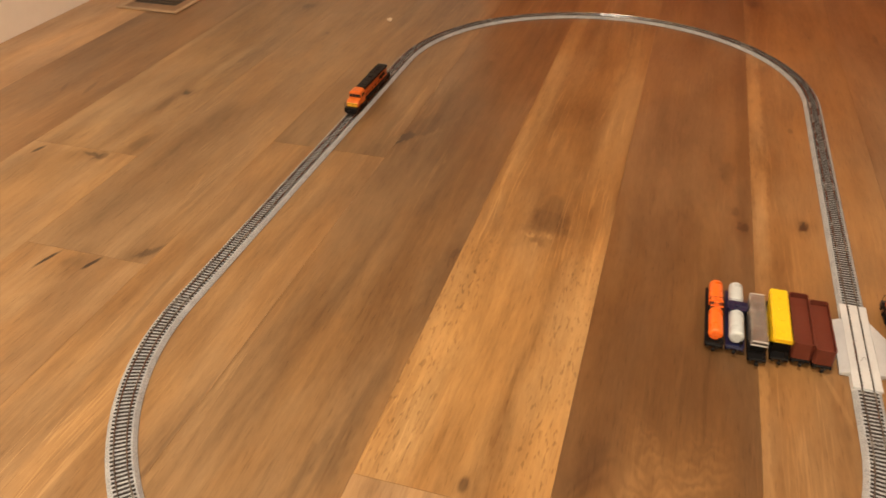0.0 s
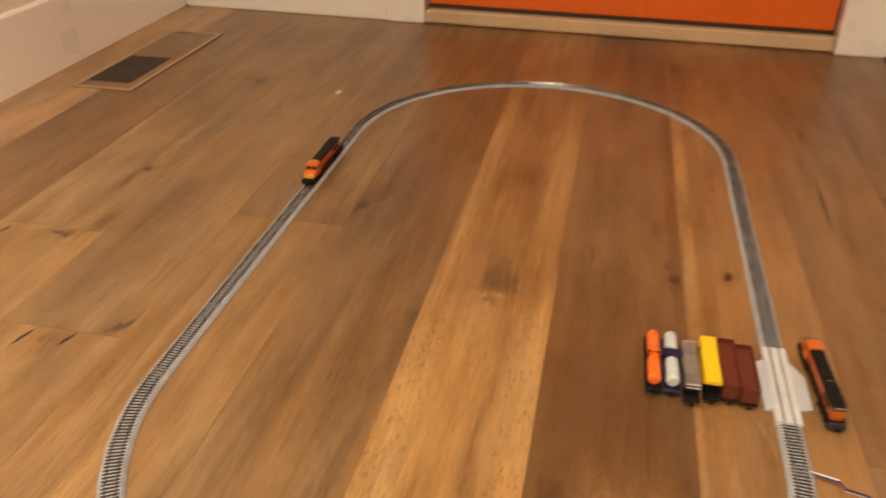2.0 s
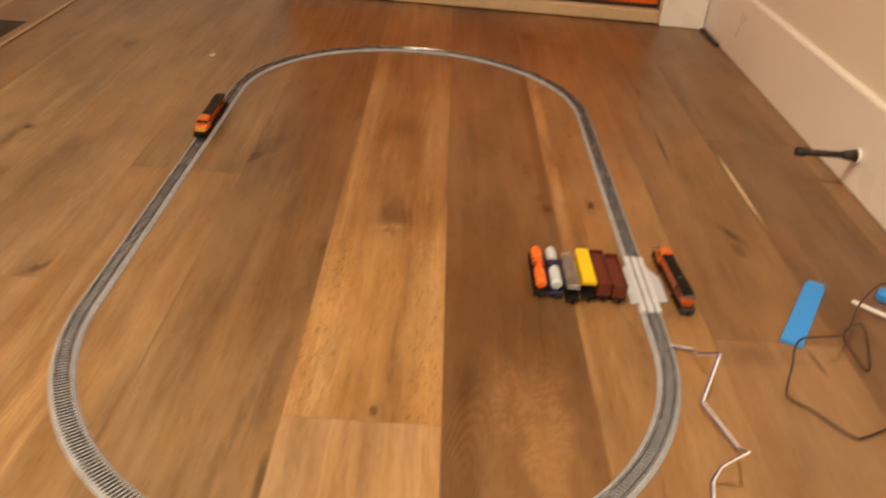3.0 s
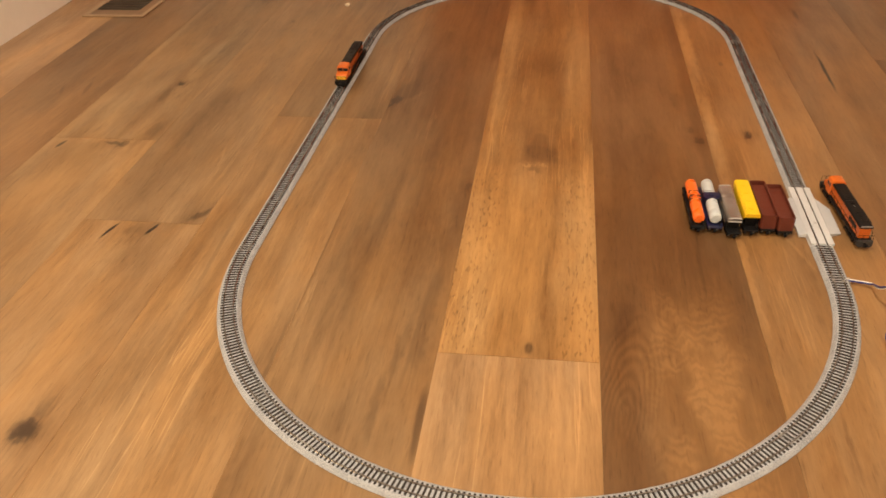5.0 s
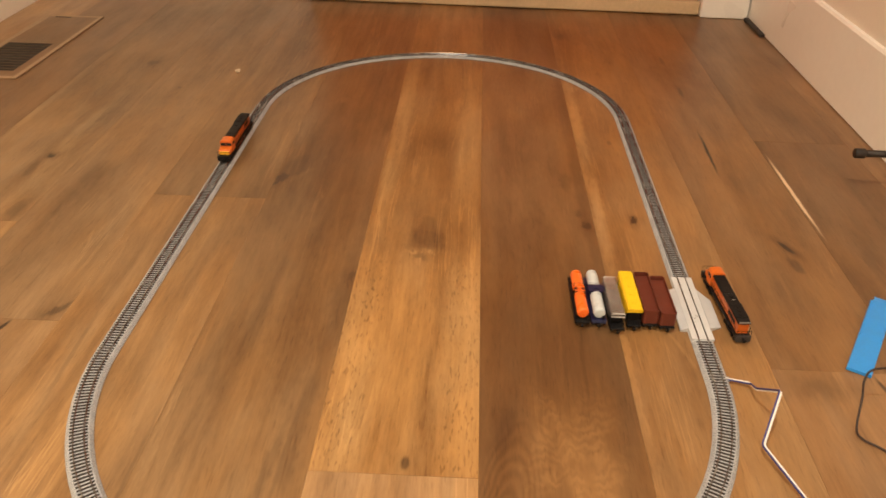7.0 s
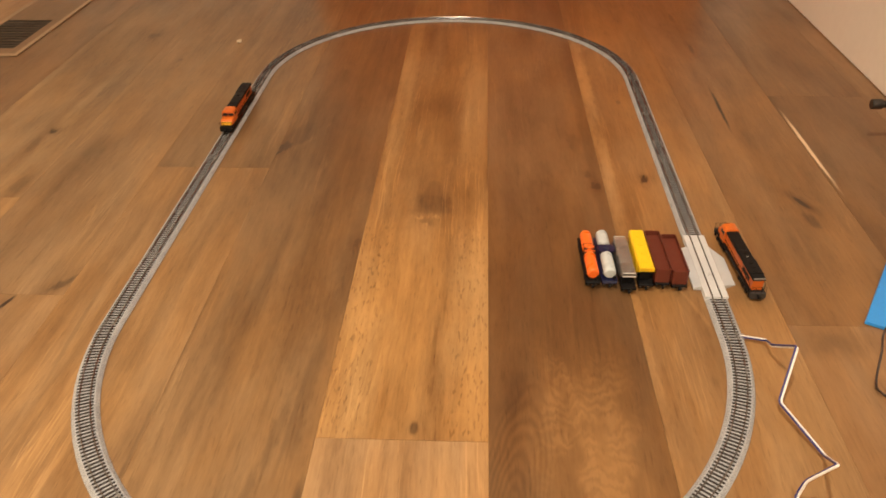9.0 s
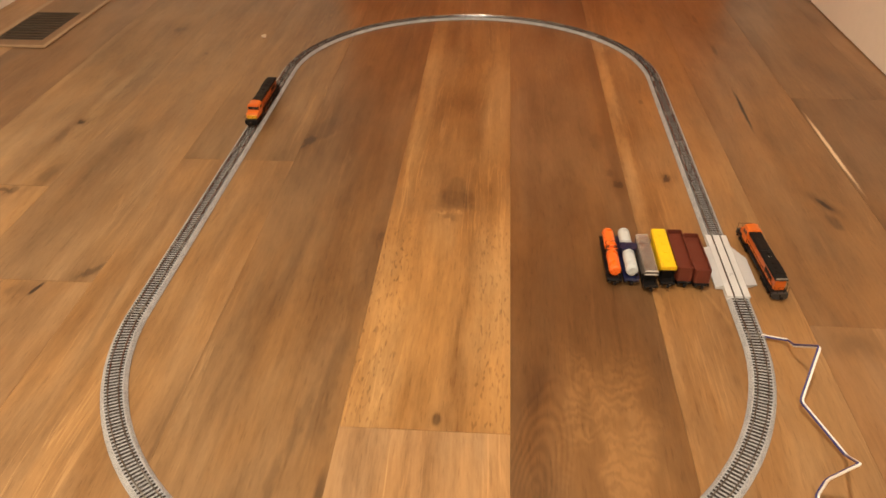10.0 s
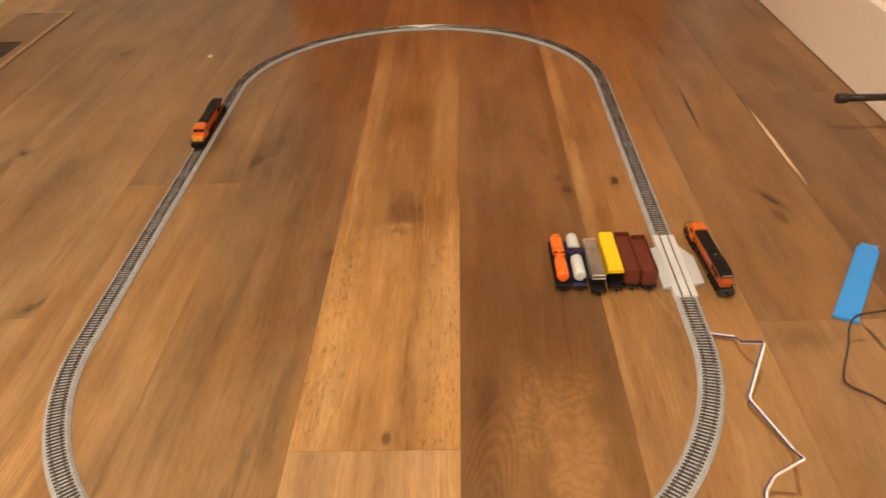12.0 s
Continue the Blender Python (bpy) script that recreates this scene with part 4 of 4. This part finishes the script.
    for way in (-1, 1):
        end_bm = bmesh.new()
        for x in (-0.0082, -0.003, 0.003, 0.0082):
            end_bm = rod((x, way * (h - 0.001), 0.0098), (x, way * (h - 0.001), 0.0168), 0.00022, 5, end_bm)
        end_bm = rod((-0.0082, way * (h - 0.001), 0.0166), (0.0082, way * (h - 0.001), 0.0166), 0.00022, 5, end_bm)
        part("end_rail", end_bm, BLACK, ob)
        steps = bmesh.new()
        for side in (-1, 1):
            for k in range(3):
                steps = box(side * 0.0079 - 0.0010, side * 0.0079 + 0.0010, way * (h - 0.0045) - 0.0012, way * (h - 0.0045) + 0.0012, 0.0030 + 0.0019 * k, 0.0034 + 0.0019 * k, 0, steps)
        part("step", steps, BLACK, ob)
    return ob


runner = locomotive("orange and black model diesel locomotive standing on the track, headlight on", True, True)
runner.matrix_basis = OVAL @ pose(-R, 0.5150, RAIL_TOP) @ Matrix.Diagonal((1.08, 1.13, 1.06, 1))
parked = locomotive("orange and black model diesel locomotive parked on the floor", False, False)
parked.matrix_basis = pose(0.3585, 0.1290, 0.0002, 0, 0, 180 + 3.2) @ Matrix.Diagonal((0.98, 1.07, 1.04, 1))
for k in range(3):
    part("marking", box(-0.0020 + 0.0014 * k, -0.0014 + 0.0014 * k, 0.017, 0.0180, 0.02498, 0.0252), MARKING, parked, "small pale marks")

ROW = [
    (tank_car("orange model tank car with black underframe", TANKORANGE, BLACK, OXIDE, 0.0066), 0.1890, 0.124, 0.6),
    (tank_car("white model tank car with navy band and underframe", TANKWHITE, NAVY, NAVY, 0.0068), 0.2075, 0.125, 0.4),
    (hopper("hopper_car", "translucent clear plastic model hopper car with small hatches", CLEAR, 0.084, 0.071, 0.0250, 0.0074), 0.2265, 0.1125, 0.8),
    (hopper("hopper_car", "bright yellow model hopper car with black ends", YELLOW, 0.086, 0.076, 0.0275, 0.0082), 0.2460, 0.1205, 0.5),
    (gondola("dark oxide red open-top model gondola car, empty", OXIDE, 0.080, 0.0265), 0.2640, 0.1205, 0.6),
    (gondola("dark oxide red open-top model gondola beside the road crossing", OXIDE, 0.077, 0.0258), 0.2820, 0.1160, 0.9),
]
for ob, x, y, turn in ROW:
    ob.matrix_basis = pose(x, y, 0.0002, 0, 0, turn)


# ---- wires ----
def bent(points, soft=0.0035):
    """Straight runs with small rounded bends."""
    pts = [Vector(p) for p in points]
    out = [pts[0]]
    for p0, p1, p2 in zip(pts, pts[1:], pts[2:]):
        a = p1 + (p0 - p1).normalized() * min(soft, (p0 - p1).length * 0.4)
        b = p1 + (p2 - p1).normalized() * min(soft, (p2 - p1).length * 0.4)
        out += [a.lerp(p1, t).lerp(p1.lerp(b, t), t) for t in (0, 0.25, 0.5, 0.75, 1)]
    return [*out, pts[-1]]


def beside(line, offset):
    out = []
    for i, p in enumerate(line):
        way = line[min(i + 1, len(line) - 1)] - line[max(i - 1, 0)]
        out.append(p + Vector((-way.y, way.x, 0)).normalized() * offset)
    return out


FEED = [(0.3275, 0.000, 0.0040), (0.3505, -0.008, 0.006), (0.3485, -0.028, 0.016), (0.3555, -0.062, 0.044), (0.3355, -0.100, 0.0115), (0.3570, -0.157, 0.006),
        (0.3390, -0.206, 0.050), (0.3235, -0.200, 0.024), (0.3190, -0.202, 0.008), (0.3080, -0.251, 0.003), (0.305, -0.33, 0.002), (0.33, -0.50, 0.002)]
feeder = thing("feeder_wire", "zigzag bent white and blue two-core feeder wire plugged into the track", "wire")
run = bent(FEED)
# the pair twists over, so that the dark core lies on top from the kink to the first high bend
over = [max(0.0, min(1.0, (i - 3) / 3, (14 - i) / 3)) for i in range(len(run))]
white_run = [p - Vector((0, 0, 0.0009 * k)) for p, k in zip(beside(run, 0.0008), over)]
blue_run = [p.lerp(c, k) + Vector((0, 0, 0.0010 * k)) for p, c, k in zip(beside(run, -0.0009), run, over)]
part("white_wire", tube(white_run, 0.0011, 8), WHITEWIRE, feeder, "white core", True)
part("blue_wire", tube(blue_run, 0.0010, 8), BLUEWIRE, feeder, "dark blue core", True)
part("plug", box(0.3255, 0.3320, -0.0030, 0.0030, 0.0015, 0.0050, 0.0006), BALLAST, feeder, "small grey plug")

CORD = [(0.68, -0.02, 0.003), (0.702, 0.10, 0.003), (0.690, 0.152, 0.003), (0.669, 0.161, 0.006), (0.645, 0.152, 0.014), (0.614, 0.130, 0.020), (0.564, 0.072, 0.030), (0.512, -0.003, 0.040), (0.482, -0.016, 0.042), (0.458, -0.020, 0.040),
        (0.448, -0.030, 0.034), (0.446, -0.040, 0.021), (0.4360, -0.064, 0.005), (0.437, -0.077, 0.003), (0.452, -0.091, 0.003), (0.480, -0.126, 0.003), (0.495, -0.125, 0.003), (0.525, -0.111, 0.004), (0.545, -0.108, 0.006)]
LOOP = [(0.5125, -0.001, 0.037), (0.515, -0.002, 0.030), (0.534, -0.006, 0.008), (0.539, -0.019, 0.004), (0.548, -0.012, 0.004), (0.563, 0.040, 0.012), (0.556, 0.049, 0.018), (0.529, 0.020, 0.031), (0.5130, 0.000, 0.041)]
cord = thing("power_cord", "thin dark brown power cord lying in loose bends on the floor", "cable")
part("cord", tube(glide(CORD, 10), 0.00115, 8), CABLE, cord, smooth=True)
part("cord_loop", tube(glide(LOOP, 10), 0.00115, 8), CABLE, cord, smooth=True)
bundle = thing("cable_bundle", "tangled bundle of dark cord tied together on the floor", "cable")
rb = random.Random(11)
for k in range(4):
    ring = [(0.556 + 0.020 * math.cos(a) * (1 + 0.2 * k) + rb.uniform(-0.003, 0.003), -0.112 + 0.012 * math.sin(a) * (1 + 0.3 * k) + rb.uniform(-0.003, 0.003), 0.003 + 0.0034 * k + rb.uniform(0, 0.003)) for a in (i * math.pi / 4 + 0.4 * k for i in range(9))]
    part("coil", tube(glide(ring, 6), 0.0013, 7), CABLE, bundle, smooth=True)
part("tail", tube(glide([(0.545, -0.115, 0.008), (0.525, -0.140, 0.006), (0.505, -0.165, 0.004), (0.510, -0.185, 0.003), (0.545, -0.178, 0.003), (0.60, -0.20, 0.003)], 8), 0.0013, 7), CABLE, bundle, smooth=True)
part("tail", tube(glide([(0.552, -0.108, 0.010), (0.540, -0.090, 0.009), (0.548, -0.080, 0.006), (0.575, -0.074, 0.004), (0.62, -0.07, 0.003)], 8), 0.0013, 7), CABLE, bundle, smooth=True)
loop_pts = [(0.529 + 0.006 * math.cos(a), -0.132 + 0.010 * math.sin(a), 0.004 + 0.002 * math.sin(a)) for a in (i * math.pi / 6 for i in range(13))]
lead_loop = thing("white_cable", "short white cable bent in a small loop", "wire")
part("loop", tube(glide(loop_pts, 4), 0.0017, 7), WHITEWIRE, lead_loop, smooth=True)

# ---- blue plastic pieces ----
rerailer = thing("rerailing_ramp", "bright blue plastic rerailing ramp lying on the floor", "rerailer")
bar = prism([(-0.0125, 0.0006), (-0.0125, 0.0036), (-0.0112, 0.0044), (0.0112, 0.0044), (0.0125, 0.0036), (0.0125, 0.0006)], "y", -0.079, 0.070, 0.0004)
part("bar", bar, BLUE, rerailer)
tongue = prism([(0.070, 0.0008), (0.070, 0.0042), (0.077, 0.0034), (0.084, 0.0014), (0.084, 0.0008)], "x", -0.0098, 0.0098, 0.0004)
part("sloped_end", tongue, BLUE, rerailer)
for side in (-1, 1):
    part("guide_rib", box(side * 0.0108 - 0.0009, side * 0.0108 + 0.0009, -0.010, 0.068, 0.0042, 0.0054, 0.0003), BLUE, rerailer)
rerailer.matrix_basis = pose(0.5125, 0.0890, 0, 0, 0, -31.0)
plug = thing("plug", "bright blue pointed plastic connector plug on the floor", "plug")
part("shell", prism([(0.6175, 0.131), (0.627, 0.143), (0.668, 0.1455), (0.668, 0.118), (0.628, 0.119)], "z", 0.001, 0.012, 0.002), BLUE, plug)
part("grip", box(0.650, 0.664, 0.124, 0.140, 0.0115, 0.0135, 0.001), STEEL, plug, "grey ribbed grip")
stick = thing("white_lead", "flat white two-core lead lying on the floor", "wire")
LEAD = [(0.580, 0.110, 0.008), (0.600, 0.091, 0.008), (0.624, 0.070, 0.007), (0.65, 0.045, 0.004), (0.69, 0.0, 0.003), (0.70, -0.1, 0.003)]
part("lead", tube(beside(glide(LEAD, 8), 0.0013), 0.0016, 8), WHITEWIRE, stick, smooth=True)
part("lead", tube(beside(glide(LEAD, 8), -0.0013), 0.0015, 8), WHITEWIRE, stick, smooth=True)
part("moulded_end", box(0.5780, 0.5830, 0.1075, 0.1125, 0.0062, 0.0098, 0.0012), WHITEWIRE, stick)

# ---- unseen ceiling lamps, two of them added as fill ----
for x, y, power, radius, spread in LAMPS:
    fitting = thing("ceiling_light", "unseen warm round ceiling light, placed for its light", "ceiling light", "ceiling lights of the hallway")
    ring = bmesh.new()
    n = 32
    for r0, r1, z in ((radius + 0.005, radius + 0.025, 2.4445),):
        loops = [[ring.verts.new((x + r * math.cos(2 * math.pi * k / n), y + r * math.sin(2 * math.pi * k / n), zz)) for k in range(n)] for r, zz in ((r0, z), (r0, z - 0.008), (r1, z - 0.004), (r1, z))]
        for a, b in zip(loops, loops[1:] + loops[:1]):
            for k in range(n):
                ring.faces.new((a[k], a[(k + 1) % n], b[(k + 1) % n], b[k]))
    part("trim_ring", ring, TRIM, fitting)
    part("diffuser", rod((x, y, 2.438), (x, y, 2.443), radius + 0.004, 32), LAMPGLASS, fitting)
